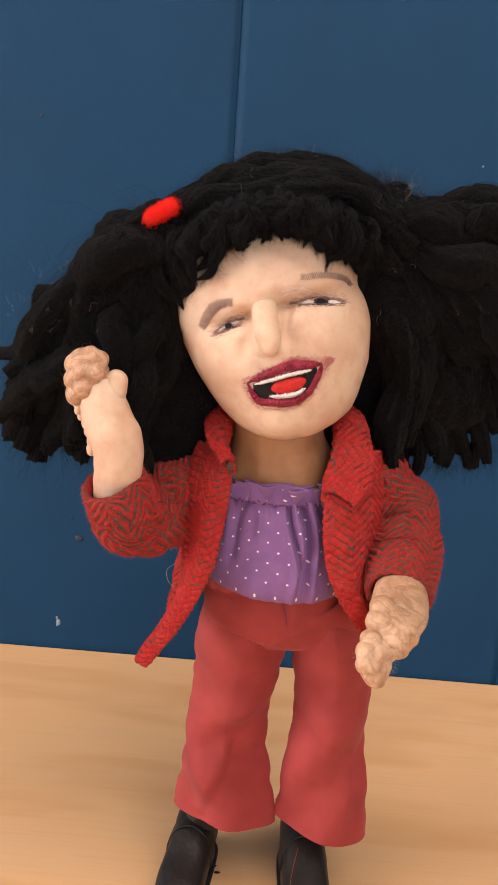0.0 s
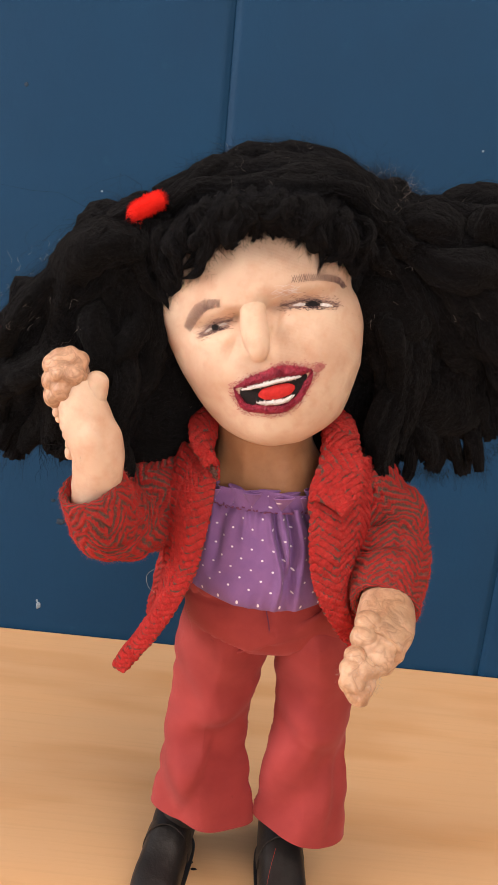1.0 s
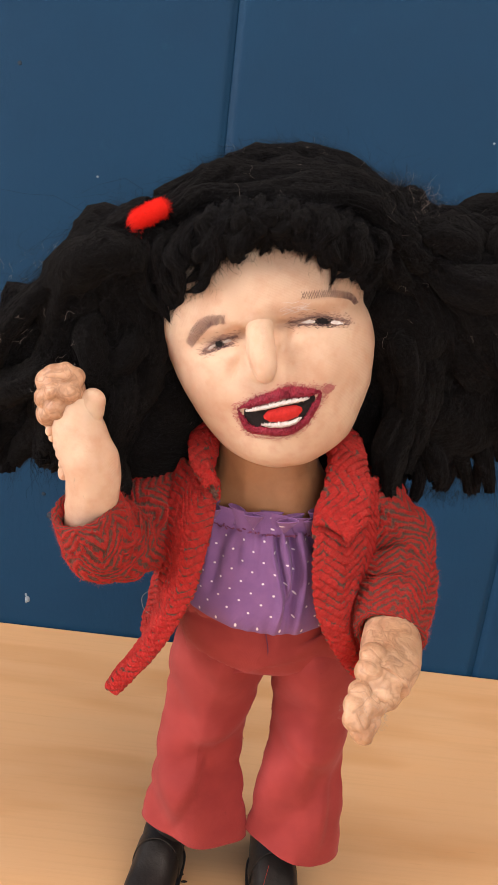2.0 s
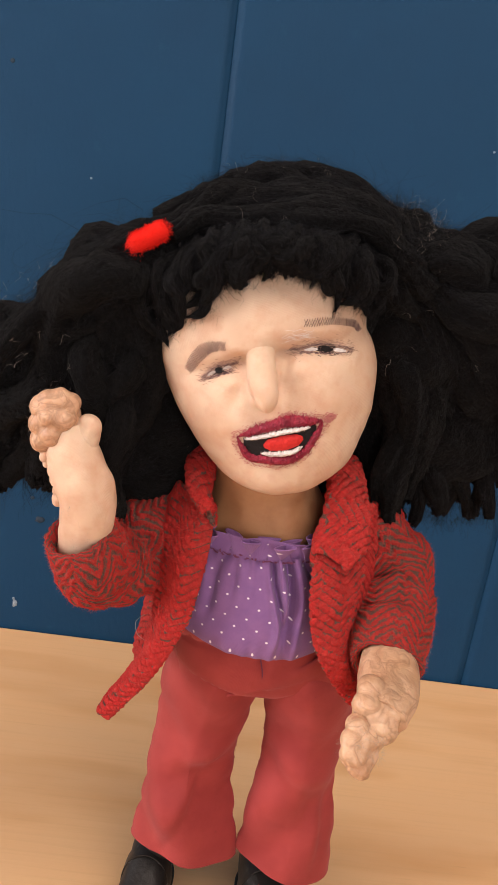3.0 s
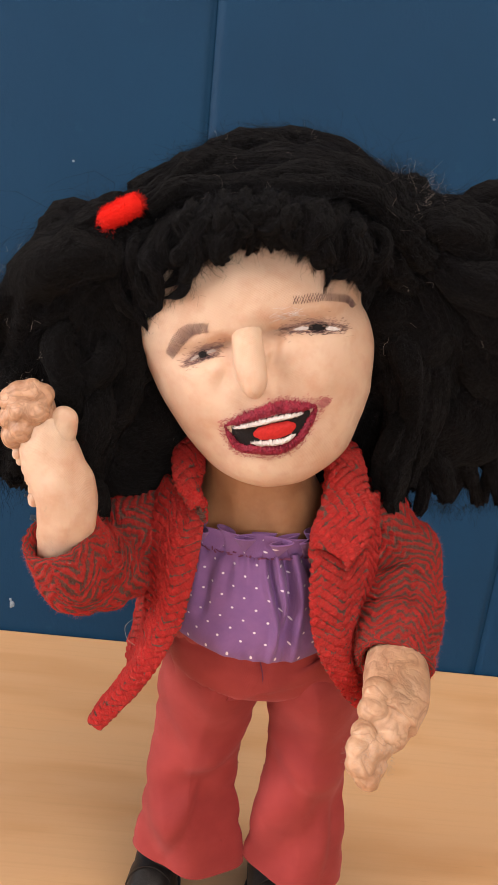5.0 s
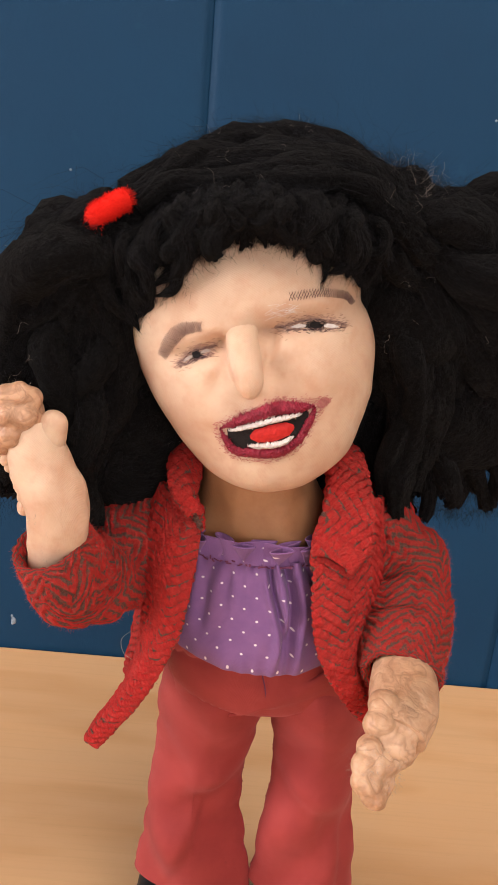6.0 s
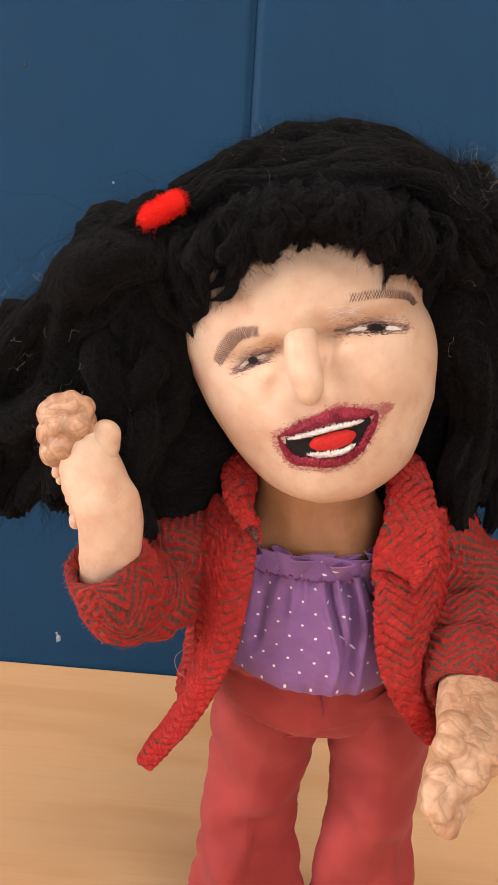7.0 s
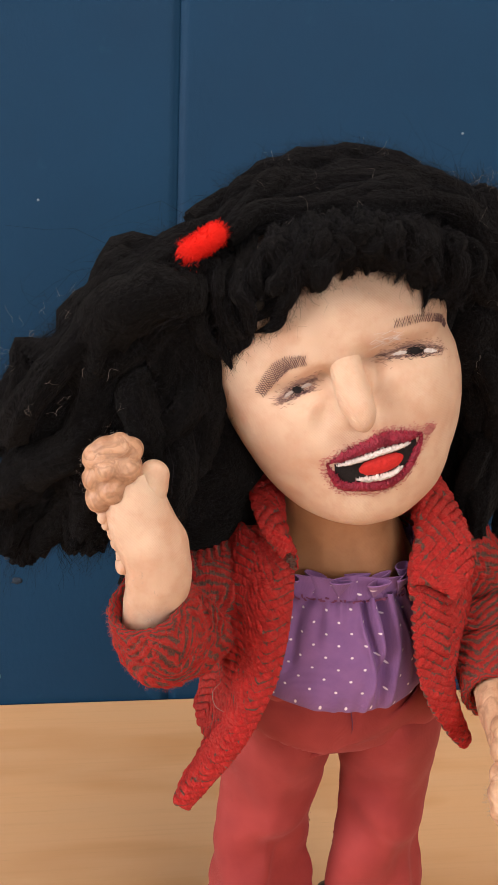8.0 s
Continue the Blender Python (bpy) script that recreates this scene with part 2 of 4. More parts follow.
def box(bm, x0, x1, y0, y1, z0, z1, bevel=0.0, segments=2):
    vs = bmesh.ops.create_cube(bm, size=1, matrix=Matrix.LocRotScale(((x0 + x1) / 2, (y0 + y1) / 2, (z0 + z1) / 2), None, (x1 - x0, y1 - y0, z1 - z0)))["verts"]
    if bevel:
        edges = {e for v in vs for e in v.link_edges}
        bmesh.ops.bevel(bm, geom=list(edges), offset=bevel, segments=segments, affect="EDGES", profile=0.6)
    return bm


def boxes(*rows, bevel=0.0):
    bm = bmesh.new()
    for r in rows:
        box(bm, *r, bevel=bevel)
    return bm


def spline(ctrl, n):
    """Catmull-Rom through the control rows, at n even steps."""
    c = np.asarray(ctrl, float)
    k = len(c)
    c = np.concatenate([(2 * c[0] - c[1])[None], c, (2 * c[-1] - c[-2])[None]])
    s = np.linspace(0, k - 1, n)
    i = np.minimum(s.astype(int), k - 2)
    f = (s - i).reshape((-1,) + (1,) * (c.ndim - 1))
    a, b, d, e = c[i], c[i + 1], c[i + 2], c[i + 3]
    return b + 0.5 * f * (d - a + f * (2 * a - 5 * b + 4 * d - e + f * (3 * (b - d) + e - a)))


def unit(v):
    return v / np.maximum(np.linalg.norm(v, axis=-1, keepdims=True), 1e-12)


def normals(P):
    return unit(np.cross(np.gradient(P, axis=1), np.gradient(P, axis=0)))


def ripple(P, scale, seed, octaves=3):
    """A smooth random field over places, about -1 to 1."""
    r = np.random.RandomState(seed)
    out, amp = np.zeros(P.shape[:-1]), 1.0
    for o in range(octaves):
        for _ in range(5):
            d = r.normal(size=3)
            out += amp * 0.32 * np.sin(P @ (d / np.linalg.norm(d)) * scale * 2 ** o * r.uniform(0.7, 1.4) + r.uniform(0, 6.28))
        amp *= 0.5
    return out


class Builder:
    """Gathers surfaces into one mesh with several materials."""

    def __init__(self, mats):
        self.mats, self.v, self.f, self.m, self.uv, self.n = mats, [], [], [], [], 0

    def add(self, V, F, mat, UV=None):
        V, F = np.asarray(V, float).reshape(-1, 3), np.asarray(F, int).reshape(-1, 4)
        self.v.append(V)
        self.f.append(F + self.n)
        self.m.append(np.full(len(F), self.mats.index(mat)))
        self.uv.append(np.zeros((len(V), 2)) if UV is None else np.asarray(UV, float).reshape(-1, 2))
        self.n += len(V)

    def grid(self, P, mat, UV=None, flip=False):
        n, m = P.shape[:2]
        k = np.arange(n * m).reshape(n, m)
        F = np.stack([k[:-1, :-1], k[:-1, 1:], k[1:, 1:], k[1:, :-1]], -1)
        self.add(P, F[..., ::-1] if flip else F, mat, UV)

    def loft(self, ctrl, mat, n=40, m=48, side=(1, 0, 0), power=2.0, shape=None, caps=(True, True)):
        """A tube through rows of x, y, z, half width along side, half width across. shape(P, N, U, V) moves the points."""
        rows = spline(ctrl, n)
        C, T = rows[:, :3], unit(np.gradient(rows[:, :3], axis=0))
        A = unit(np.array(side) - T * (T @ np.array(side, float))[:, None])
        B = np.cross(T, A)
        th = np.linspace(math.pi / 2, math.pi / 2 + 2 * math.pi, m + 1)
        c, s = np.cos(th), np.sin(th)
        c, s = np.sign(c) * abs(c) ** (2 / power), np.sign(s) * abs(s) ** (2 / power)
        P = C[:, None] + A[:, None] * (rows[:, 3:4] * c)[..., None] + B[:, None] * (rows[:, 4:5] * s)[..., None]
        V = np.concatenate([[0], np.cumsum(np.linalg.norm(np.diff(C, axis=0), axis=1))])[:, None] + 0 * th
        U = rows[:, 3:5].mean() * (th - math.pi * 1.5)[None] + 0 * V
        if shape:
            P = shape(P, normals(P), U, V)
            P[:, -1] = P[:, 0]
        self.grid(P, mat, np.stack([U, V], -1))
        for end, want in ((0, caps[0]), (-1, caps[1])):
            if want:
                ring = P[end]
                mid = ring[:-1].mean(0)
                rings = np.stack([ring, ring * 0.6 + mid * 0.4, ring * 0.02 + mid * 0.98])
                self.grid(rings, mat, np.stack([U[end]] * 3)[..., None] * [1, 0], flip=end == 0)
        return P

    def sheet(self, P, thick, mat, UV=None):
        """A cloth with two faces and a rim."""
        N = normals(P)
        a, b = P + N * thick / 2, P - N * thick / 2
        if UV is None:
            U = np.concatenate([np.zeros((len(P), 1)), np.cumsum(np.linalg.norm(np.diff(P, axis=1), axis=2), axis=1)], 1)
            V = np.concatenate([np.zeros((1, P.shape[1])), np.cumsum(np.linalg.norm(np.diff(P, axis=0), axis=2), axis=0)], 0)
            UV = np.stack([U - U.mean(1, keepdims=True), V], -1)
        self.grid(a, mat, UV)
        self.grid(b, mat, UV, flip=True)
        for pa, pb, w in ((a[0], b[0], UV[0]), (b[-1], a[-1], UV[-1]), (b[:, 0], a[:, 0], UV[:, 0]), (a[:, -1], b[:, -1], UV[:, -1])):
            mid = (pa + pb) / 2
            out = unit(mid - (P[1:-1, 1:-1].reshape(-1, 3)[:: max(1, P.size // 900)]).mean(0)) * thick * 0.3
            self.grid(np.stack([pa, mid + out, pb]), mat, np.stack([w, w, w]))

    def ball(self, c, r, mat, n=16, m=24, axis=(0, 0, 1), shape=None):
        """A rounded lump with radii r, its third radius along axis."""
        w = unit(np.array(axis, float))
        u = unit(np.cross((0, 1, 0) if abs(w[1]) < 0.9 else (1, 0, 0), w))
        v = np.cross(w, u)
        la, th = np.linspace(-math.pi / 2, math.pi / 2, n), np.linspace(0, 2 * math.pi, m + 1)
        L, H = np.meshgrid(la, th, indexing="ij")
        P = (np.array(c) + (r[0] * np.cos(L) * np.cos(H))[..., None] * u + (r[1] * np.cos(L) * np.sin(H))[..., None] * v + (r[2] * np.sin(L))[..., None] * w)
        if shape:
            P = P + normals(P) * shape(P)[..., None]
            P[:, -1], P[0], P[-1] = P[:, 0], P[0].mean(0), P[-1].mean(0)
        self.grid(P, mat, np.stack([H * r[0], L * r[2]], -1))

    def strands(self, P, width, mat, centre, taper=0.15):
        """Thin tapered ribbons along P (strand, step, 3), their flat side away from centre."""
        k, s = P.shape[:2]
        T = unit(np.gradient(P, axis=1))
        W = unit(np.cross(T, unit(P - np.asarray(centre)) + 0.5 * np.random.RandomState(k).normal(size=(k, 1, 3))))
        w = (np.asarray(width).reshape(-1, 1) * (1 - (1 - taper) * np.linspace(0, 1, s) ** 2))[..., None] / 2
        V = np.stack([P - W * w, P + W * w], 2)
        idx = np.arange(k * s * 2).reshape(k, s, 2)
        F = np.stack([idx[:, :-1, 0], idx[:, :-1, 1], idx[:, 1:, 1], idx[:, 1:, 0]], -1)
        self.add(V, F, mat)

    def finish(self, name):
        V, F, M, UV = (np.concatenate(x) for x in (self.v, self.f, self.m, self.uv))
        me = bpy.data.meshes.new(name)
        me.vertices.add(len(V))
        me.vertices.foreach_set("co", V.astype(np.float32).ravel())
        me.loops.add(F.size)
        me.loops.foreach_set("vertex_index", F.astype(np.int32).ravel())
        me.polygons.add(len(F))
        me.polygons.foreach_set("loop_start", np.arange(0, F.size, 4, dtype=np.int32))
        me.polygons.foreach_set("loop_total", np.full(len(F), 4, np.int32))
        for mat in self.mats:
            me.materials.append(mat)
        me.polygons.foreach_set("material_index", M.astype(np.int32))
        me.polygons.foreach_set("use_smooth", np.ones(len(F), bool))
        me.uv_layers.new(name="UVMap").data.foreach_set("uv", UV[F.ravel()].astype(np.float32).ravel())
        me.update(calc_edges=True)
        return new(name, me)


# ---------------- the room ----------------
W, E, S, TOP = ROOM
PLASTER = mat_plaster("cream_plaster", (0.46, 0.43, 0.39))
BLUE = mat_blue_paint()
MAPLE = mat_maple()
FLOORING = mat_plain("brown_floor_covering", (0.22, 0.16, 0.11), (0.17, 0.12, 0.08), 0.6, 40)
GLASS = Nodes("window_glass").done((1, 1, 1), 0.02, None, 0.5, Transmission_Weight=1.0)
WHITE = mat_plain("white_gloss_paint", (0.78, 0.77, 0.74), (0.74, 0.73, 0.70), 0.35, 60, 0.0003)

tagged(obj("floor", boxes((W, E, S, WALL_Y + 0.02, FLOOR_Z - 0.1, FLOOR_Z)), FLOORING), "plain brown floor of the room", "floor", kind="structure")
tagged(obj("ceiling", boxes((W, E, S, WALL_Y + 0.02, TOP, TOP + 0.1)), PLASTER), "plain cream plastered ceiling", "ceiling", kind="structure")
tagged(obj("wall_east", boxes((E, E + 0.12, S, WALL_Y + 0.02, FLOOR_Z, TOP)), PLASTER), "plain cream plastered wall", "wall", kind="structure")
tagged(obj("wall_west", boxes((W - 0.12, W, S, -1.40, FLOOR_Z, TOP), (W - 0.12, W, -0.10, WALL_Y + 0.02, FLOOR_Z, TOP),
                              (W - 0.12, W, -1.40, -0.10, FLOOR_Z, 0.05), (W - 0.12, W, -1.40, -0.10, 1.45, TOP)), PLASTER),
       "cream plastered wall with a window opening", "wall", kind="structure")
tagged(obj("wall_south", boxes((W, -0.25, S - 0.12, S, FLOOR_Z, TOP), (1.35, E, S - 0.12, S, FLOOR_Z, TOP),
                               (-0.25, 1.35, S - 0.12, S, FLOOR_Z, 0.2), (-0.25, 1.35, S - 0.12, S, 1.5, TOP)), PLASTER),
       "cream plastered wall with a window opening", "wall", kind="structure")


def window(name, x0, x1, y0, y1, z0, z1):
    """A framed window across an opening that is thin in x or in y."""
    root = tagged(new(name), "white painted window frame with clear panes", "window", kind="structure")
    thin_x = x1 - x0 < y1 - y0
    t = 0.05

    def piece(a0, a1, b0, b1, in0=0.0, in1=0.0):
        if thin_x:
            return (x0 + in0, x1 - in1, a0, a1, b0, b1)
        return (a0, a1, y0 + in0, y1 - in1, b0, b1)

    a0, a1 = (y0, y1) if thin_x else (x0, x1)
    mid = (a0 + a1) / 2
    obj("window_frame", boxes(piece(a0, a1, z0, z0 + t), piece(a0, a1, z1 - t, z1), piece(a0, a0 + t, z0 + t, z1 - t), piece(a1 - t, a1, z0 + t, z1 - t),
                              piece(mid - t / 2, mid + t / 2, z0 + t, z1 - t)), WHITE, root)
    for b0, b1 in ((a0 + t, mid - t / 2), (mid + t / 2, a1 - t)):
        pane = obj("pane", boxes(piece(b0, b1, z0 + t, z1 - t, 0.022, 0.022)), GLASS, root)
        pane.visible_shadow = False


window("window_1", W - 0.09, W - 0.04, -1.40, -0.10, 0.05, 1.45)
window("window_2", -0.25, 1.35, S - 0.09, S - 0.04, 0.2, 1.5)

lamp = tagged(new("ceiling_lamp"), "white ceiling lamp with a square diffuser", "lamp")
obj("lamp_body", boxes((-0.22, 0.92, -1.32, -0.18, TOP - 0.02, TOP), bevel=0.004), WHITE, lamp)

# the blue wall: a backing with wide upright boards, hollow grooves between them
wall_north = tagged(obj("wall_north", boxes((W, E, WALL_Y + 0.0050, WALL_Y + 0.12, FLOOR_Z, TOP)), BLUE),
                    "dark blue painted wall of wide upright boards", "wall", kind="structure")
GROOVE_X, PITCH, GAP = -0.0480, 0.2335, 0.0001


def wall_board():
    """One board, its long front edges rounded off into the groove."""
    bm = bmesh.new()
    half = (PITCH - GAP) / 2
    prof = [(-half, 0.0054)] + [(-half + x, y) for x, y in ((0.0, 0.0023), (0.0012, 0.0021), (0.0026, 0.0012), (0.0042, 0.0004), (0.0058, 0.0001), (0.0075, 0.0))]
    prof += [(-x, y) for x, y in reversed(prof)]
    lo = [bm.verts.new((x, y, FLOOR_Z)) for x, y in prof]
    hi = [bm.verts.new((x, y, TOP)) for x, y in prof]
    for i in range(len(prof) - 1):
        bm.faces.new((lo[i], lo[i + 1], hi[i + 1], hi[i]))
    return bm


first = None
k0, k1 = math.ceil((W - GROOVE_X) / PITCH), math.floor((E - GROOVE_X) / PITCH)
for k in range(k0, k1):
    x = GROOVE_X + (k + 0.5) * PITCH
    if first is None:
        first = obj("board", wall_board(), BLUE, wall_north)
        for face in first.data.polygons:
            face.use_smooth = True
        piece = first
    else:
        piece = new("board", first.data)
        piece.parent = wall_north
    piece.location = (x, WALL_Y, 0)


def blob(name, r, material, parent, place, seed, squash=(1, 1, 1)):
    bm = bmesh.new()
    bmesh.ops.create_icosphere(bm, subdivisions=2, radius=r)
    rnd = random.Random(seed)
    for v in bm.verts:
        v.co *= rnd.uniform(0.75, 1.2)
        v.co = Vector([a * b for a, b in zip(v.co, squash)])
    for f in bm.faces:
        f.smooth = True
    ob = obj(name, bm, material, parent)
    ob.location = place
    return ob


CHIP = mat_plain("pale_chipped_paint", (0.30, 0.36, 0.42), (0.16, 0.22, 0.30), 0.7, 900)
HOLE = mat_plain("dark_filled_hole", (0.010, 0.022, 0.042), (0.014, 0.034, 0.064), 0.6, 500)
# paint chips and old screw holes on the boards
blob("paint_chip", 0.0021, CHIP, wall_north, (-0.1655, WALL_Y, 0.0215), 1, (0.9, 0.25, 1.6))
blob("paint_chip", 0.0012, CHIP, wall_north, (-0.1665, WALL_Y, 0.0255), 2, (0.8, 0.25, 1.2))
blob("paint_chip", 0.0008, CHIP, wall_north, (0.123, WALL_Y, 0.388), 3, (1, 0.3, 1))
blob("paint_chip", 0.0008, CHIP, wall_north, (-0.129, WALL_Y, 0.339), 4, (1, 0.3, 1))
blob("screw_hole", 0.0030, HOLE, wall_north, (-0.150, WALL_Y, 0.094), 5, (1.2, 0.25, 0.9))
blob("screw_hole", 0.0014, HOLE, wall_north, (-0.182, WALL_Y, 0.402), 6, (1, 0.2, 1))
blob("screw_hole", 0.0018, HOLE, wall_north, (-0.156, WALL_Y, 0.111), 7, (1, 0.25, 0.8))

# ---------------- the table ----------------
table = tagged(new("table"), "pale maple table with a smooth top against the wall", "table")
tx0, tx1, ty0, ty1 = -0.75, 0.75, -0.62, WALL_Y - 0.0015
obj("tabletop", boxes((tx0, tx1, ty0, ty1, -0.026, 0.0), bevel=0.0012), MAPLE, table)
for x in (tx0 + 0.05, tx1 - 0.11):
    for y in (ty0 + 0.05, ty1 - 0.11):
        obj("leg", boxes((x, x + 0.06, y, y + 0.06, FLOOR_Z, -0.026), bevel=0.004), MAPLE, table)
for y in (ty0 + 0.07, ty1 - 0.09):
    obj("apron", boxes((tx0 + 0.11, tx1 - 0.11, y, y + 0.02, -0.10, -0.026)), MAPLE, table)


# ---------------- the doll, one mesh ----------------
d = Builder(DOLL_MATS)

# head: a stuffed stocking, rolled towards one shoulder
HEAD_C = np.array([-0.0096, -0.0265, 0.2985])
ROLL = radians(13)
HX, HZ = np.array([math.cos(ROLL), 0, math.sin(ROLL)]), np.array([-math.sin(ROLL), 0, math.cos(ROLL)])
HEAD_ROWS = [  # height, half width, front, back
    (-0.0435, 0.0060, 0.018, 0.000), (-0.0415, 0.0150, 0.024, 0.008), (-0.036, 0.0240, 0.029, 0.014), (-0.027, 0.0296, 0.0325, 0.020),
    (-0.015, 0.0346, 0.0335, 0.026), (0.000, 0.0377, 0.0325, 0.030), (0.014, 0.0384, 0.0315, 0.032), (0.030, 0.0365, 0.0280, 0.031),
    (0.043, 0.029, 0.020, 0.026), (0.052, 0.014, 0.008, 0.012)]


def bump_at(x, z, cx, cz, rx, rz, turn=0.0):
    c, s = math.cos(turn), math.sin(turn)
    a, b = (x - cx) * c + (z - cz) * s, -(x - cx) * s + (z - cz) * c
    return np.exp(-(a / rx) ** 2 - (b / rz) ** 2)


def face_relief(x, z):
    """How far the face stands forward of the plain head at a place across it."""
    r = 0.0022 * bump_at(x, z, -0.028, 0.286, 0.012, 0.010) + 0.0026 * bump_at(x, z, 0.014, 0.300, 0.012, 0.010)      # cheeks
    r += 0.0018 * bump_at(x, z, -0.005, 0.263, 0.012, 0.006)                                                            # chin
    r -= 0.0042 * bump_at(x, z, -0.0245, 0.3022, 0.010, 0.0036, radians(20)) + 0.0042 * bump_at(x, z, 0.004, 0.3128, 0.012, 0.0036, radians(8))   # eye hollows
    r += 0.0014 * bump_at(x, z, -0.010, 0.322, 0.020, 0.007)                                                            # brow
    r += 0.0016 * bump_at(x, z, -0.004, 0.2815, 0.014, 0.009, radians(18))                                              # mouth
    r -= 0.0042 * bump_at(x, z, -0.0192, 0.3052, 0.0032, 0.0030) + 0.0046 * bump_at(x, z, -0.0062, 0.3090, 0.0032, 0.0030)                            # needle pits beside the bridge
    r -= 0.0026 * bump_at(x, z, -0.0042, 0.3050, 0.0012, 0.0070, radians(-14)) + 0.0020 * bump_at(x, z, -0.0020, 0.3104, 0.0060, 0.0011, radians(10))   # sewn line down one side of the nose and to the eye
    r -= 0.0016 * bump_at(x, z, -0.0185, 0.2960, 0.0026, 0.0060, radians(-14)) + 0.0016 * bump_at(x, z, -0.0030, 0.2985, 0.0026, 0.0060, radians(-14))
    t = np.clip((0.3125 - z) / 0.0190, 0, 1.12)                                                                         # nose, 0 at the bridge, 1 at the tip
    cx = -0.0137 + 0.0042 * t
    along = np.where((z < 0.314), 0.15 + 0.85 * t ** 1.2, 0.15 * np.exp(-((z - 0.314) / 0.004) ** 2))
    end = 1 / (1 + np.exp((0.2928 - z) / 0.0008))
    r += 0.0040 * along * end * np.exp(-np.abs((x - cx) / (0.0029 + 0.0014 * t)) ** 3.0)
    return r


def head_surface():
    rows = spline(HEAD_ROWS, 150)
    th = np.linspace(math.pi / 2, math.pi * 2.5, 221)
    c, s = np.cos(th), np.sin(th)
    p = 2.25
    c, s = np.sign(c) * abs(c) ** (2 / p), np.sign(s) * abs(s) ** (2 / p)
    depth = np.where(s[None] < 0, rows[:, 2:3], rows[:, 3:4])
    P = HEAD_C + HX * (rows[:, 1:2] * c)[..., None] + HZ * (rows[:, 0:1] + 0 * c)[..., None] + np.array([0, 1, 0]) * (depth * s)[..., None]
    P += HX * (0.0032 * np.clip((0.012 - rows[:, 0:1]) / 0.030, 0, 1) + 0 * c)[..., None]
    P += HX * ((0.0008 * np.exp(-((rows[:, 0:1] + 0.003) / 0.008) ** 2) - 0.0013 * np.exp(-((rows[:, 0:1] - 0.012) / 0.005) ** 2)) * np.clip(c, 0, 1))[..., None]
    front = np.clip(-s * 1.6, 0, 1)[None]
    P[..., 1] -= face_relief(P[..., 0], P[..., 2]) * front
    P += normals(P) * (0.0004 * ripple(P, 160, 11) + 0.0005 * ripple(P, 60, 12, 2))[..., None]
    P[:, -1] = P[:, 0]
    return P


head = head_surface()
d.grid(head, SKIN)
n_, m_ = head.shape[:2]
k_ = np.arange(n_ * m_).reshape(n_, m_)
HEAD_TREE = BVHTree.FromPolygons([Vector(p) for p in head.reshape(-1, 3)], np.stack([k_[:-1, :-1], k_[:-1, 1:], k_[1:, 1:], k_[1:, :-1]], -1).reshape(-1, 4).tolist())


def on_face(x, z, lift=0.0):
    """The place on the face ahead of x, z."""
    hit = HEAD_TREE.ray_cast(Vector((x, -0.2, z)), Vector((0, 1, 0)))[0]
    return np.array([x, (hit.y if hit else -0.04) - lift, z])


def face_strip(line, half, mat, steps=40, across=7, lift=0.0004, puff=0.0, seed=0, rough=0.0, ends=0.15):
    """A padded strip on the face along a line of x, z; half: its half width along the way."""
    L = spline(line, steps)
    h = np.interp(np.linspace(0, 1, steps), np.linspace(0, 1, len(half)), half)
    T = unit(np.gradient(L, axis=0))
    Q = np.stack([-T[:, 1], T[:, 0]], 1)
    r = np.random.RandomState(seed)
    P = np.zeros((steps, across, 3))
    for i in range(steps):
        e = min(1.0, (min(i, steps - 1 - i) + 0.4) / (ends * steps))
        for j in range(across):
            w = 2 * j / (across - 1) - 1
            x, z = L[i] + Q[i] * w * (h[i] * e ** 0.5 + rough * r.normal() * (abs(w) > 0.9))
            P[i, j] = on_face(x, z, (lift + puff * (1 - w * w) * e) if abs(w) < 0.99 else -0.0002)
            P[i, j, 1] -= rough * 0.6 * r.normal() * (abs(w) < 0.9)
    d.grid(P, mat)


def face_fan(pts, mat, lift, rings=6, sink=0.0):
    """A filled patch on the face inside a closed outline."""
    loop = np.array(pts)
    loop = spline(np.vstack([loop, loop[:1]]), 49)
    mid = loop[:-1].mean(0)
    P = np.array([[on_face(*(mid + (q - mid) * k / rings), lift if k < rings else lift * 0.3) for q in loop] for k in range(rings + 1)])
    d.grid(P, mat, flip=True)


# the nose: a stuffed roll sewn on
d.loft([(-0.0143, -0.0505, 0.3195, 0.0022, 0.0020), (-0.0139, -0.0524, 0.3140, 0.0042, 0.0034), (-0.0128, -0.0572, 0.3070, 0.0047, 0.0042), (-0.0110, -0.0624, 0.3000, 0.0047, 0.0046),
        (-0.0099, -0.0642, 0.2972, 0.0041, 0.0044), (-0.0092, -0.0640, 0.2945, 0.0032, 0.0036), (-0.0088, -0.0632, 0.2930, 0.0012, 0.0014)], SKIN, 44, 40,
       shape=lambda P, N, U, V: P + N * (0.0002 * ripple(P, 260, 13))[..., None])

OPEN = [(-0.0152, 0.2808), (-0.004, 0.2856), (0.0070, 0.2890), (0.0080, 0.2850), (0.0050, 0.2790), (-0.0035, 0.2758), (-0.0132, 0.2752)]
face_fan(OPEN, DARK, 0.0003)
face_strip([(-0.0082, 0.2794), (-0.0022, 0.2812), (0.0044, 0.2838)], (0.0022, 0.0032, 0.0024), TONGUE, lift=0.0005, puff=0.0006, seed=2, rough=0.00012)
face_strip([(-0.0147, 0.2805), (-0.0081, 0.2831), (-0.0010, 0.2857), (0.0064, 0.2878)], (0.0007, 0.0009, 0.0009, 0.0008), TEETH, steps=90, lift=0.0009, puff=0.0010, seed=3, rough=0.00040)
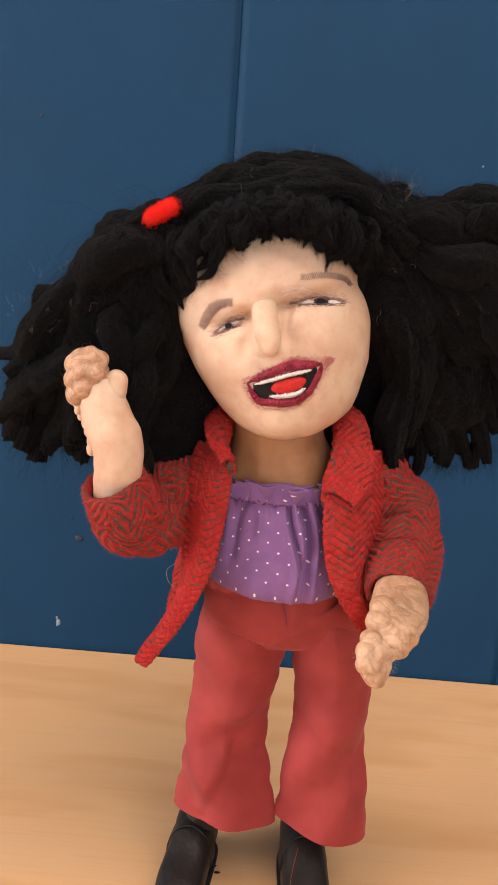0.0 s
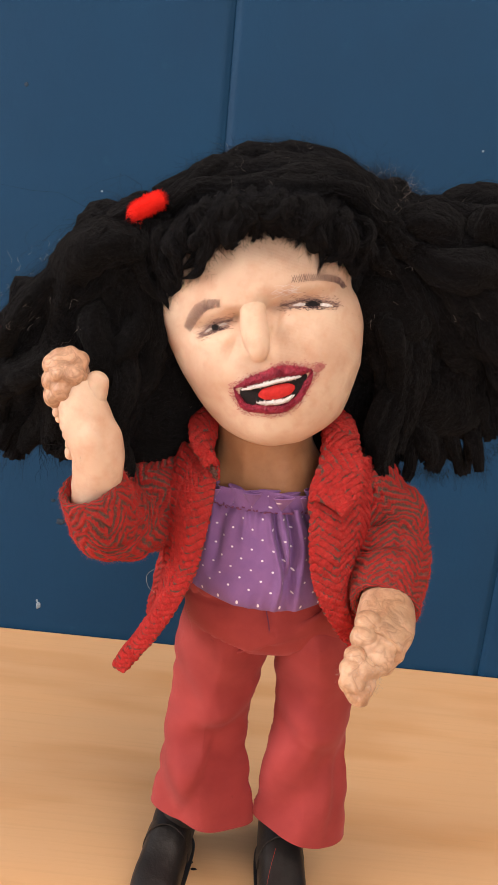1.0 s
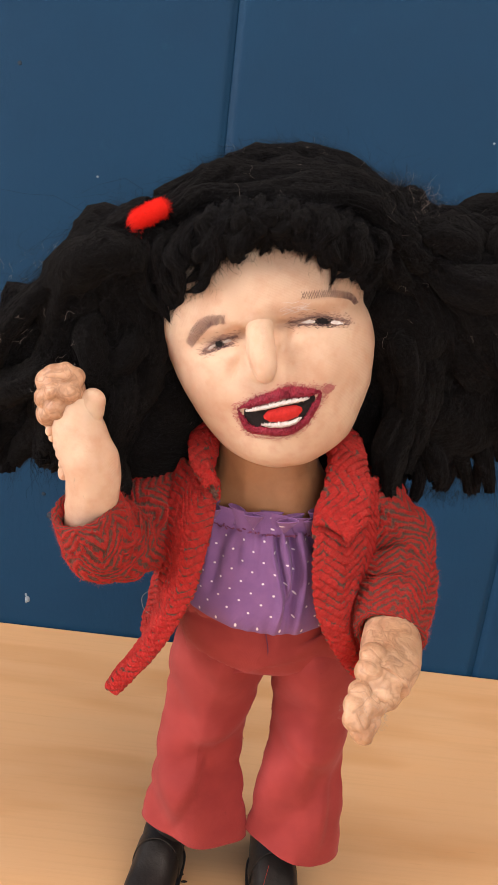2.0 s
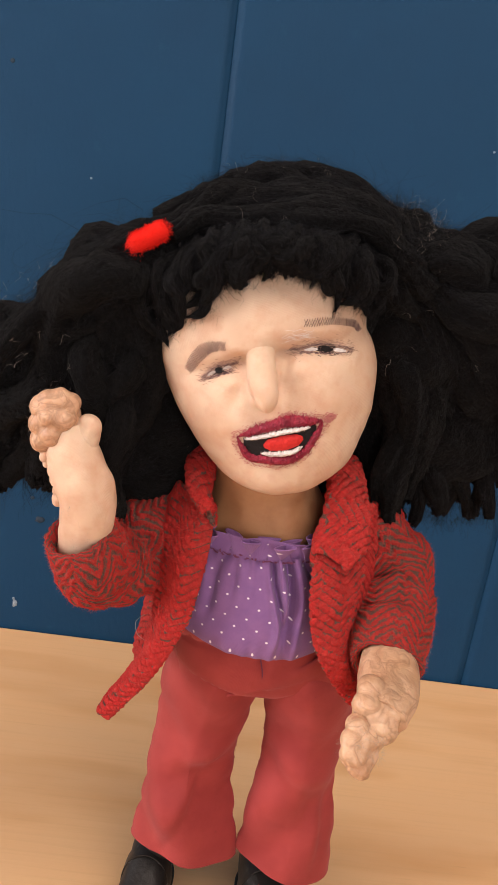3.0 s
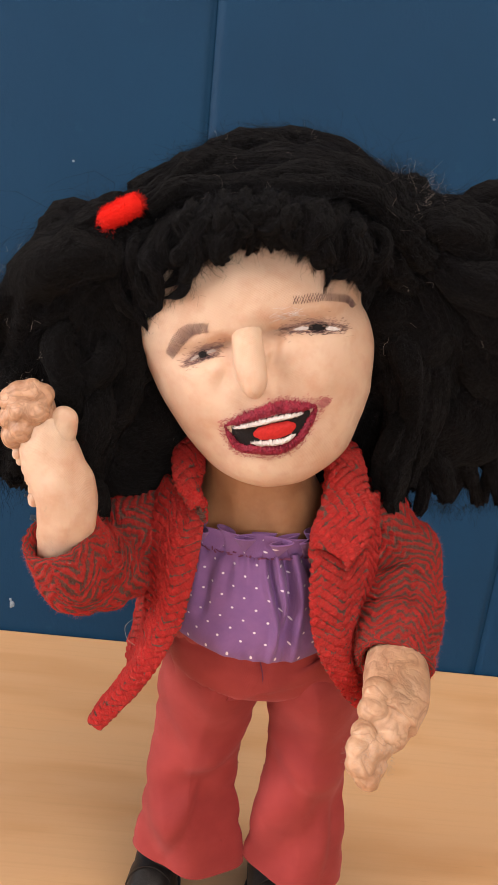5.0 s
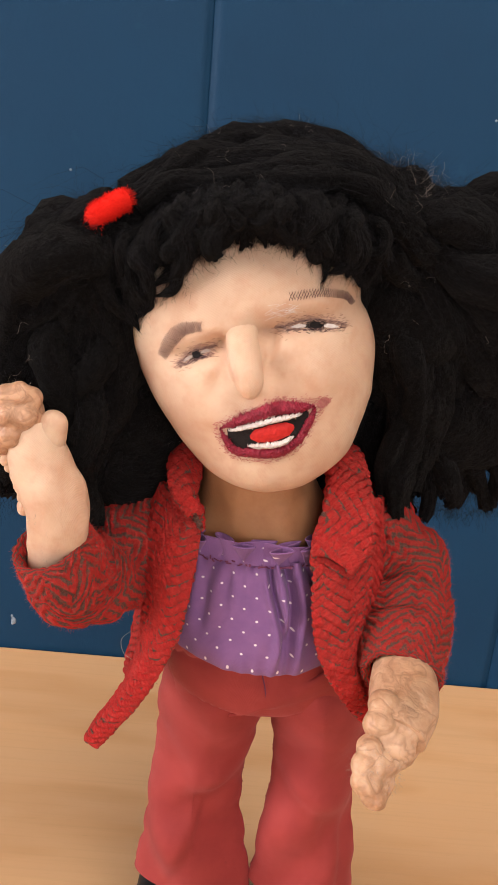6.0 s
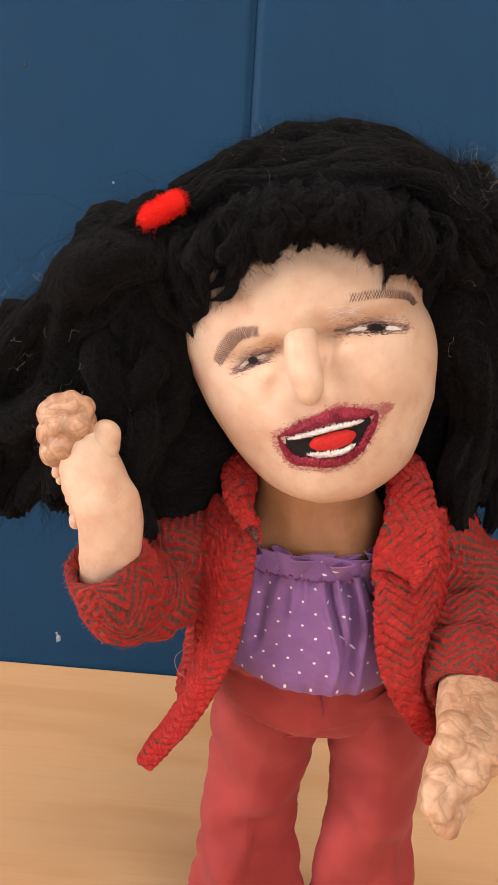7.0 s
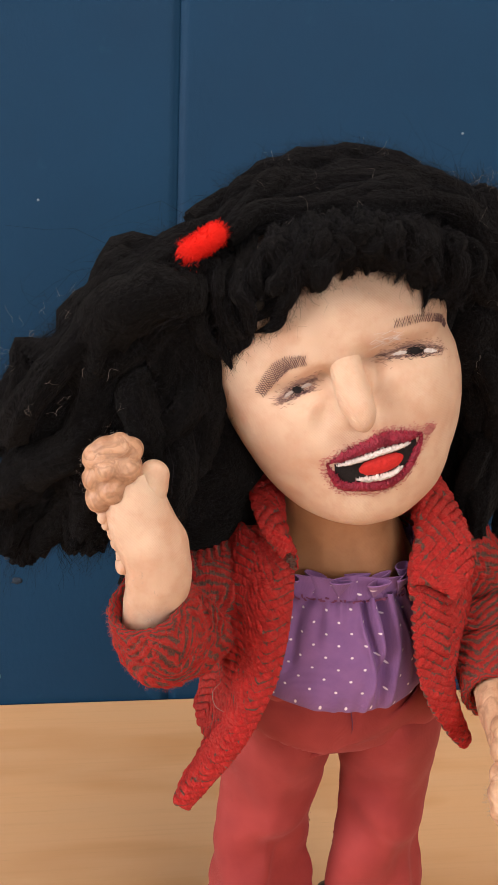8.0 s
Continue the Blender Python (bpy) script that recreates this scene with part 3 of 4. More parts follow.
face_strip([(-0.0088, 0.2766), (-0.0046, 0.2769), (0.0008, 0.2782), (0.0047, 0.2809)], (0.0006, 0.0010, 0.0010, 0.0007), TEETH, steps=80, lift=0.0009, puff=0.0010, seed=4, rough=0.00042)
# lips: lumpy upper and lower rolls of paint over padding
face_strip([(-0.0174, 0.2808), (-0.0125, 0.2836), (-0.0084, 0.2858), (-0.0030, 0.2882), (0.0002, 0.2891), (0.0056, 0.2896), (0.0100, 0.2900)], (0.0009, 0.0015, 0.0018, 0.0020, 0.0023, 0.0017, 0.0014), LIP, steps=150, across=11, lift=0.0003, puff=0.0012, seed=5, rough=0.00048)
face_strip([(0.0102, 0.2898), (0.0092, 0.2862), (0.0066, 0.2803), (0.0036, 0.2769), (-0.0002, 0.2749), (-0.0066, 0.2742), (-0.0124, 0.2741), (-0.0152, 0.2772), (-0.0172, 0.2808)],
           (0.0010, 0.0014, 0.0014, 0.0015, 0.0019, 0.0018, 0.0016, 0.0013, 0.0010), LIP, steps=190, across=11, lift=0.0003, puff=0.0012, seed=6, rough=0.00048)
# eyes: two small white patches beside a ragged dark pupil
face_strip([(-0.0298, 0.2985), (-0.0283, 0.2998), (-0.0270, 0.3005)], (0.0003, 0.0007, 0.0004), EYE_WHITE, lift=0.0002, puff=0.0002, seed=15, rough=0.00016)
face_strip([(-0.0250, 0.3015), (-0.0234, 0.3024), (-0.0218, 0.3027)], (0.0004, 0.0007, 0.0003), EYE_WHITE, lift=0.0002, puff=0.0002, seed=17, rough=0.00016)
face_strip([(0.0006, 0.3114), (0.0030, 0.3119), (0.0056, 0.3121)], (0.0003, 0.0008, 0.0005), TEETH, lift=0.0002, puff=0.0002, seed=16, rough=0.00016)
face_strip([(0.0104, 0.3124), (0.0130, 0.3124), (0.0150, 0.3122)], (0.0005, 0.0008, 0.0003), TEETH, lift=0.0002, puff=0.0002, seed=18, rough=0.00016)
face_fan([(-0.0261 + 0.0014 * math.cos(a), 0.3010 + 0.0010 * math.sin(a)) for a in np.linspace(0, 6.28, 9)[:-1]], DARK, 0.0005, 4)
face_fan([(0.0080 + 0.0018 * math.cos(a), 0.3125 + 0.0010 * math.sin(a)) for a in np.linspace(0, 6.28, 9)[:-1]], DARK, 0.0005, 4)


def brow(line, half, count, seed):
    """Hatched thread across a brow."""
    L, r = spline(line, count), np.random.RandomState(seed)
    h = np.interp(np.linspace(0, 1, count), np.linspace(0, 1, len(half)), half)
    T = unit(np.gradient(L, axis=0))
    threads = []
    for i in range(count):
        for slant in (0.5, -0.35):
            q = np.array([-T[i, 1], T[i, 0]]) + T[i] * slant
            a, b = L[i] - q * h[i] * r.uniform(0.8, 1.1), L[i] + q * h[i] * r.uniform(0.8, 1.1)
            threads.append([on_face(*(a + (b - a) * k / 4), 0.00025) for k in range(5)])
    d.strands(np.array(threads), np.full(len(threads), 0.00020), BROW, HEAD_C, 0.7)


brow([(-0.0362, 0.2993), (-0.0336, 0.3050), (-0.0302, 0.3088), (-0.0253, 0.3101)], (0.0016, 0.0022, 0.0020, 0.0014), 30, 21)
brow([(-0.0002, 0.3209), (0.0087, 0.3222), (0.0157, 0.3213), (0.0192, 0.3185)], (0.0013, 0.0013, 0.0012, 0.0008), 34, 22)



def smudge(line, half, count, width, length, mat, seed):
    """Short loose marks scattered about a line on the face."""
    L, r = spline(line, count), np.random.RandomState(seed)
    P = []
    for i in range(count):
        x, z = L[i] + r.normal(size=2) * half
        a = r.uniform(-0.4, 0.7)
        P.append([on_face(x + k * length * math.cos(a), z + k * length * math.sin(a), 0.00022) for k in (-0.5, 0, 0.5)])
    d.strands(np.array(P), np.full(count, width), mat, HEAD_C, 0.6)


# pencilled lids and lashes: fine dark strokes over a brown haze
for line, seed in (([(-0.0312, 0.2976), (-0.0265, 0.3022), (-0.0205, 0.3038)], 23), ([(-0.0035, 0.3106), (0.0060, 0.3138), (0.0176, 0.3129)], 24)):
    smudge(line, 0.0010, 420, 0.00022, 0.0009, SOOT, seed)
    smudge(line, 0.00028, 150, 0.00020, 0.0010, BROW, seed + 10)
for line, seed in (([(-0.0308, 0.2974), (-0.0262, 0.2996), (-0.0212, 0.3020)], 43), ([(-0.0010, 0.3106), (0.0070, 0.3112), (0.0170, 0.3120)], 44)):
    smudge(line, 0.00030, 130, 0.00018, 0.0009, BROW, seed)
smudge([(-0.0275, 0.3003), (-0.0261, 0.3010), (-0.0246, 0.3016)], 0.00055, 170, 0.00026, 0.0011, DARK, 45)
smudge([(0.0056, 0.3122), (0.0080, 0.3126), (0.0104, 0.3126)], 0.00060, 210, 0.00026, 0.0011, DARK, 46)
# lip paint bled into the cloth
smudge([(-0.0184, 0.2812), (-0.0124, 0.2854), (-0.0040, 0.2900), (0.0010, 0.2914), (0.0062, 0.2914), (0.0124, 0.2918)], 0.0006, 420, 0.00024, 0.0005, STAIN, 25)
smudge([(0.0124, 0.2905), (0.0104, 0.2845), (0.0066, 0.2768), (-0.0002, 0.2722), (-0.0066, 0.2717), (-0.0130, 0.2718), (-0.0170, 0.2764), (-0.0186, 0.2812)], 0.0005, 420, 0.00024, 0.0005, STAIN, 26)
smudge([(0.0112, 0.2900), (0.0128, 0.2912), (0.0134, 0.2914)], 0.0007, 260, 0.00026, 0.0007, STAIN, 28)
# pale threads pulled between the brows
smudge([(-0.0060, 0.3150), (-0.0020, 0.3165), (0.0010, 0.3170)], 0.0012, 26, 0.00012, 0.0030, TEETH, 27)

# neck and chest, their brown part doubled nylon and part painted shade
d.loft([(0.000, -0.014, 0.215, 0.030, 0.020), (-0.002, -0.016, 0.230, 0.029, 0.0215), (-0.003, -0.019, 0.243, 0.0235, 0.021), (-0.004, -0.021, 0.254, 0.0195, 0.0195), (-0.006, -0.024, 0.272, 0.019, 0.019)],
       NECK, 36, 60, shape=lambda P, N, U, V: P + N * (0.0007 * ripple(P * [1.6, 1.6, 0.4], 190, 31))[..., None])


# blouse: gathered cotton, ruffled top, tucked into the waistband
def blouse(P, N, U, V):
    t = V / V.max()
    front = np.clip(-N[..., 1], 0, 1)
    out = 0.0009 * ripple(P, 110, 41)
    for at, spread, wide, deep, end in ((0.0100, 0.002, 0.0016, 0.0056, 0.22), (0.0055, 0.003, 0.0011, 0.0042, 0.25), (-0.0150, -0.009, 0.0022, 0.0016, 0.4), (-0.0080, -0.004, 0.0016, 0.0012, 0.7), (0.0180, 0.007, 0.0016, 0.0024, 0.35)):
        q = (U - at - spread * (1 - t) - 0.0010 * np.sin(t * 7 + at * 900)) / wide
        run = 1 / (1 + np.exp((end - t) / 0.06))
        out = out + front * run * deep * (0.45 * np.exp(-(q + 1.7) ** 2) - np.exp(-q ** 2) + 0.35 * np.exp(-(q - 1.8) ** 2))
    low, high = np.exp(-t / 0.09), np.exp(-(1 - t) / 0.10)
    out = out + front * (0.0018 * np.sin(U * 950 + 2.4 * np.sin(U * 190)) * low + 0.0013 * np.sin(U * 1150 + 2 * np.sin(U * 240)) * high)
    return P + N * out[..., None]


d.loft([(0.000, -0.010, 0.184, 0.0295, 0.0205), (0.000, -0.010, 0.1892, 0.0342, 0.0276), (0.000, -0.011, 0.1945, 0.0376, 0.0326), (0.000, -0.012, 0.206, 0.0372, 0.0328),
        (-0.001, -0.013, 0.220, 0.0348, 0.0308), (-0.002, -0.014, 0.2312, 0.0322, 0.0280)], COTTON, 110, 420, shape=blouse, caps=(True, False))


def ruffle():
    """The frilled upper edge, standing up from its stitching."""
    u = np.linspace(0, 1, 421)
    th = math.pi * (1.5 + (u - 0.5) * 1.25)
    rows = []
    for k, t in enumerate(np.linspace(0, 1, 9)):
        rx, ry = 0.0326, 0.0284 + 0.0014 * t
        amp = 0.0040 * t ** 0.9 + 0.0002
        w = amp * (np.sin(th * 17 + 1.1 * np.sin(th * 5)) + 0.25 * np.sin(th * 37 + 1))
        side = 0.0056 * t * np.sin(2 * (th * 17 + 1.1 * np.sin(th * 5)))
        x, y = np.cos(th), np.sin(th)
        P = np.stack([-0.002 + x * (rx + w) - y * side, -0.0145 + y * (ry + w) + x * side, 0.2283 + 0.0085 * t + 0.0007 * t * np.sin(th * 7 + 0.5) + 0 * th], -1)
        rows.append(P)
    P = np.array(rows)
    U = (u - 0.5) * 0.13
    d.sheet(P, 0.0004, COTTON, np.stack([np.stack([U] * 9), np.linspace(0.055, 0.064, 9)[:, None] + 0 * U], -1))


ruffle()


def stitches(line, count, length, width, mat, seed, gap=0.6, wob=0.0003):
    """A run of small stitches along a line of places."""
    L, r = spline(line, count * 2 + 1), np.random.RandomState(seed)
    P = []
    for i in range(count):
        a, b = L[2 * i], L[2 * i] + (L[2 * i + 1] - L[2 * i]) * (1 + gap)
        a, b = a + r.normal(size=3) * wob, b + r.normal(size=3) * wob
        m = (a + b) / 2 + np.array([0, -0.0003, 0])
        P.append([a, m, b])
    d.strands(np.array(P), np.full(count, width), mat, (0, 0.1, 0.2), 0.8)


stitches([(-0.002 + 0.0338 * math.cos(a), -0.0145 + 0.0296 * math.sin(a), 0.2288) for a in np.linspace(math.pi * 1.1, math.pi * 1.9, 12)], 60, 0, 0.0007, STITCH_AND_SHADE, 51, 0.9, 0.0004)


# dark dashes round the waist stand in for the shadow line under the blouse
stitches([(0.0352 * math.cos(a), -0.010 + 0.0288 * math.sin(a), 0.1890) for a in np.linspace(math.pi * 1.08, math.pi * 1.92, 12)], 46, 0, 0.0009, STITCH_AND_SHADE, 55, 0.9, 0.0005)


# trousers: seat and two flared legs
def seat(P, N, U, V):
    t = V / V.max()
    crease = np.exp(-((P[..., 2] - 0.156 - 0.35 * (np.abs(P[..., 0] - 0.0085) - 0.02)) / 0.0022) ** 2) * np.clip((np.abs(P[..., 0] - 0.0085) - 0.006) / 0.01, 0, 1)
    mid = np.exp(-((P[..., 0] - 0.0062) / 0.0009) ** 2)
    front = np.clip(-N[..., 1], 0, 1)
    return P + N * (0.0004 * ripple(P, 90, 61, 2) - front * (0.0034 * crease + 0.0014 * mid) - 0.0022 * np.exp(-((t - 0.86) / 0.03) ** 2) * 0.3)[..., None]


d.loft([(0.0085, 0.001, 0.1570, 0.0330, 0.0130), (0.0080, -0.003, 0.1620, 0.0398, 0.0195), (0.0060, -0.005, 0.1670, 0.0390, 0.0228), (0.0020, -0.007, 0.174, 0.0350, 0.0245), (0.0000, -0.008, 0.1885, 0.0325, 0.0245)],
       TWILL, 50, 120, power=2.4, shape=seat)
d.loft([(0.0005, -0.008, 0.1845, 0.0340, 0.0262), (0.0002, -0.008, 0.1875, 0.0352, 0.0284), (0.0000, -0.008, 0.1906, 0.0350, 0.0288)], TWILL, 12, 160, power=2.2,
       shape=lambda P, N, U, V: P + N * (0.0006 * np.sin(U * 820 + 2 * np.sin(U * 190)))[..., None] + np.array([0, 0, 1]) * (0.0006 * np.sin(U * 700))[..., None])
stitches([(0.0354 * math.cos(a), -0.008 + 0.0292 * math.sin(a), 0.1884) for a in np.linspace(math.pi * 1.12, math.pi * 1.88, 12)], 34, 0, 0.0005, LIP, 52, 0.3, 0.0003)


def leg(ctrl, seed, lean):
    def cloth(P, N, U, V):
        t = V / V.max()          # 0 at the hem
        x = (P[..., 0] - ctrl[-1][0]) / 0.025
        front = np.clip(-N[..., 1] * 1.1, 0, 1) ** 1.5
        sweep = np.sin((x * lean + t * 3.2) * 3.0 + seed) * np.exp(-((t - 0.30) / 0.24) ** 2)
        knee = np.exp(-((t - 0.54 - 0.10 * lean * x) / 0.07) ** 2) - 0.8 * np.exp(-((t - 0.44 - 0.13 * lean * x) / 0.07) ** 2)
        flute = np.sin(U * 150 + seed * 1.7) * np.exp(-t / 0.22)
        diag = np.sin((x * 1.1 * lean + t * 2.4) * 5.2 + seed * 2.0 + 0.8 * np.sin(t * 9))
        out = 0.0044 * sweep * front + 0.0022 * knee * front + 0.0005 * flute + 0.0006 * diag * front + 0.0005 * ripple(P * [1, 1, 0.6], 95, 70 + seed, 2)
        line = (0.0445 + 0.012 * t) if lean < 0 or seed == 2 else (-0.0300 + 0.045 * t)      # a fold that runs up from the hem
        out -= 0.0024 * np.tanh((P[..., 0] - line) / 0.0026) * np.clip(-N[..., 1] * 1.3, 0, 1) * np.exp(-((t - 0.24) / 0.20) ** 2)
        edge = np.clip(np.abs(N[..., 0]) - 0.75, 0, 0.25) * 4
        out += edge * 0.0007 * ripple(P * [0, 0, 1], 330, 77 + seed, 2)
        Q = P + N * out[..., None]
        Q[..., 2] += (0.0003 * np.sin(U * 90 + seed) - 0.0046 * x) * np.exp(-t / 0.16)
        return Q
    P = d.loft(ctrl, TWILL, 140, 208, power=1.6, shape=cloth, caps=(False, True))
    # the hem turned in
    ring, mid = P[0], P[0][:-1].mean(0)
    inner = [ring, ring + (mid - ring) * 0.03 + [0, 0, -0.0004], ring + (mid - ring) * 0.07, ring + (mid - ring) * 0.35 + [0, 0, 0.012]]
    d.grid(np.array(inner), TWILL, flip=True)
    return P


left_leg = leg([(-0.0165, 0.0055, 0.0445, 0.0268, 0.0160), (-0.0172, 0.0058, 0.062, 0.0236, 0.0165), (-0.0180, 0.0065, 0.090, 0.0198, 0.0170), (-0.0175, 0.0065, 0.110, 0.0193, 0.0185),
                (-0.0150, 0.0040, 0.132, 0.0212, 0.0195), (-0.0125, -0.0020, 0.1580, 0.0212, 0.0235), (-0.0110, -0.0040, 0.1720, 0.0200, 0.0215)], 1, 1.0)
right_leg = leg([(0.0335, 0.0055, 0.0445, 0.0248, 0.0160), (0.0335, 0.0058, 0.062, 0.0220, 0.0165), (0.0325, 0.0065, 0.090, 0.0192, 0.0170), (0.0330, 0.0065, 0.110, 0.0183, 0.0185),
                 (0.0325, 0.0040, 0.132, 0.0200, 0.0195), (0.0300, -0.0020, 0.1580, 0.0205, 0.0235), (0.0250, -0.0040, 0.1720, 0.0180, 0.0215)], 4, -1.0)
# the front seam of the seat
d.strands(np.array([spline([(0.0030, -0.0352, 0.1880), (0.0042, -0.0338, 0.1800), (0.0056, -0.0322, 0.1740), (0.0066, -0.0296, 0.1675), (0.0078, -0.0245, 0.1610)], 16)]), np.array([0.00055]), STITCH_AND_SHADE, (0, 0.1, 0.17), 0.9)
# crooked inner seams
for P, j, s in ((left_leg, 155, 53), (right_leg, 53, 54)):
    stitches([P[i, j] + [0, -0.0002, 0] for i in range(5, 89, 7)], 26, 0, 0.0005, LIP, s, 0.2, 0.0003)


# shoes: black leather with a strap over the instep
def shoe(x, turn, inward, seed):
    c, s = math.cos(turn), math.sin(turn)

    def at(lx, ly, z):
        return x + lx * c - ly * s, 0.008 + lx * s + ly * c, z

    rows = []
    for ly, z, rx, rz in ((0.030, 0.014, 0.004, 0.010), (0.027, 0.0165, 0.0095, 0.0160), (0.015, 0.019, 0.0108, 0.0185), (0.002, 0.0170, 0.0112, 0.0165), (-0.012, 0.0140, 0.0118, 0.0135), (-0.026, 0.0118, 0.0118, 0.0112), (-0.036, 0.0100, 0.0085, 0.0085), (-0.040, 0.0085, 0.0030, 0.0045)):
        rows.append((*at(0, ly, z), rx, rz))
    d.loft(rows, LEATHER, 44, 40, side=(c, s, 0), power=3.0, shape=lambda P, N, U, V: P + N * (0.0004 * ripple(P, 240, seed))[..., None])
    # sole, strap, ankle
    d.loft([(*at(0, 0.031, 0.0016), 0.006, 0.0016), (*at(0, 0.020, 0.0016), 0.0112, 0.0016), (*at(0, -0.012, 0.0016), 0.0122, 0.0016), (*at(0, -0.030, 0.0016), 0.0112, 0.0016), (*at(0, -0.040, 0.0016), 0.004, 0.0016)], LEATHER, 24, 20, side=(c, s, 0), power=3)
    arc = np.linspace(-0.15, math.pi + 0.15, 25)
    strap = []
    for ly in np.linspace(0.004, -0.004, 5):
        w = 1.0 + 0.0004 / 0.012
        strap.append([at(0.0116 * w * math.cos(a), ly, 0.0165 + (0.0182 + 0.10 * ly) * w * math.sin(a)) for a in arc])
    d.sheet(np.array(strap), 0.0009, LEATHER)
    d.loft([(*at(0, 0.008, 0.022), 0.0088, 0.0085), (*at(inward * 0.5, 0.005, 0.036), 0.0080, 0.0072), (*at(inward, 0.001, 0.047), 0.0065, 0.0055), (*at(inward, 0.000, 0.060), 0.0060, 0.0050)], LEATHER, 18, 30)


shoe(-0.0325, radians(-8), 0.009, 81)
shoe(0.0265, radians(4), 0.004, 82)


# jacket: two fronts that meet at the back, each a cloth through upright lines
JL = [[(-0.021, -0.040, 0.246), (-0.0225, -0.0475, 0.226), (-0.0265, -0.0500, 0.203), (-0.0365, -0.0490, 0.178), (-0.0525, -0.0455, 0.1522)],
      [(-0.028, -0.036, 0.251), (-0.0305, -0.0455, 0.228), (-0.0335, -0.0480, 0.205), (-0.0415, -0.0465, 0.181), (-0.0572, -0.0425, 0.1548)],
      [(-0.036, -0.026, 0.248), (-0.0400, -0.0300, 0.226), (-0.0385, -0.0340, 0.206), (-0.0390, -0.0310, 0.184), (-0.0460, -0.0280, 0.1640)],
      [(-0.033, -0.006, 0.248), (-0.0390, -0.0040, 0.226), (-0.0400, -0.0020, 0.206), (-0.0410, 0.0000, 0.186), (-0.0430, 0.0020, 0.1660)],
      [(0.000, 0.006, 0.252), (0.0000, 0.0150, 0.226), (0.0000, 0.0190, 0.206), (0.0000, 0.0200, 0.186), (0.0000, 0.0220, 0.1660)]]
JR = [[(0.000, 0.0062, 0.252), (0.0000, 0.0152, 0.226), (0.0000, 0.0192, 0.206), (0.0000, 0.0202, 0.186), (0.0000, 0.0222, 0.1680)],
      [(0.034, -0.005, 0.250), (0.0410, -0.0030, 0.226), (0.0420, -0.0020, 0.206), (0.0430, 0.0000, 0.188), (0.0450, 0.0000, 0.1700)],
      [(0.038, -0.026, 0.250), (0.0395, -0.0340, 0.228), (0.0345, -0.0400, 0.207), (0.0365, -0.0380, 0.190), (0.0455, -0.0360, 0.1740)],
      [(0.028, -0.037, 0.252), (0.0290, -0.0480, 0.230), (0.0295, -0.0510, 0.207), (0.0345, -0.0510, 0.191), (0.0420, -0.0480, 0.1760)],
      [(0.019, -0.041, 0.248), (0.0165, -0.0500, 0.230), (0.0195, -0.0530, 0.207), (0.0275, -0.0530, 0.191), (0.0385, -0.0500, 0.1770)]]


WOOL = []


def arc_uv(P):
    """Metres along and across a cloth."""
    U = np.concatenate([np.zeros((len(P), 1)), np.cumsum(np.linalg.norm(np.diff(P, axis=1), axis=2), axis=1)], 1)
    V = np.concatenate([np.zeros((1, P.shape[1])), np.cumsum(np.linalg.norm(np.diff(P, axis=0), axis=2), axis=0)], 0)
    return np.stack([U - U.mean(1, keepdims=True), V], -1)


def ribs(U, V, P, seed):
    """The herringbone's raised red ribs and sunk brown ones, lumpy along the yarn."""
    zig = ZIG - np.abs(np.mod(U, 2 * ZIG) - ZIG)
    wave = np.sin((V + SLANT * zig) * 2 * math.pi / RIB)
    return -0.00036 * wave * (1 + 0.6 * ripple(P, 500, seed, 2)) + 0.00026 * ripple(P, 1300, seed + 3, 2)


def knitted(P, seed, outward):
    """Lay the ribs on a cloth; outward says which way its face looks."""
    N = normals(P)
    if (N * outward).sum(-1).mean() < 0:
        N = -N
    UV = arc_uv(P)
    return P + N * ribs(UV[..., 0], UV[..., 1], P, seed)[..., None], UV


def front_of_jacket(cols, seed):
    P = spline(np.transpose(np.array(cols), (1, 0, 2)), 190)
    P = np.transpose(spline(np.transpose(P, (1, 0, 2)), 210), (1, 0, 2))
    P = (P + normals(P) * (0.0012 * ripple(P, 110, seed))[..., None])[::-1]
    P, UV = knitted(P, seed, P - np.array([0, -0.010, 0.205]))
    d.sheet(P, 0.0024, TWEED, UV)
    WOOL.append(P)


front_of_jacket(JL, 91)
front_of_jacket(JR, 92)


def sleeve(ctrl, seed, side, folds):
    """folds: rows of place along the sleeve, width, depth, slant of the creases sunk into it."""
    def cloth(P, N, U, V):
        t = V / V.max()
        crease = np.sin(V * 420 + 3 * np.sin(U * 60 + seed)) * np.exp(-((t - 0.5) / 0.3) ** 2)
        out = 0.0010 * ripple(P, 120, seed) + 0.0008 * crease + ribs(U, V, P, seed)
        for at, wide, deep, slant in folds:
            q = (t - at - slant * np.sin(U * 55 + seed)) / wide
            out = out - deep * np.exp(-q ** 2) + 0.35 * deep * (np.exp(-(q - 2.2) ** 2) + np.exp(-(q + 2.2) ** 2))
        return P + N * out[..., None]
    P = d.loft(ctrl, TWEED, 190, 190, side=side, shape=cloth, caps=(True, False))
    ring, mid = P[-1], P[-1][:-1].mean(0)
    ax = unit(P[-1][:-1].mean(0) - P[-8][:-1].mean(0))
    back = [ring, ring + ax * 0.0011 + (mid - ring) * 0.04, ring + ax * 0.0009 + (mid - ring) * 0.13, ring + (mid - ring) * 0.19, ring - ax * 0.010 + (mid - ring) * 0.19]
    WOOL.append(P)
    u = np.linspace(0, 0.08, ring.shape[0])
    d.grid(np.array(back), TWEED, np.stack([np.stack([u] * 5), np.linspace(0, 0.012, 5)[:, None] + 0 * u], -1))
    return P


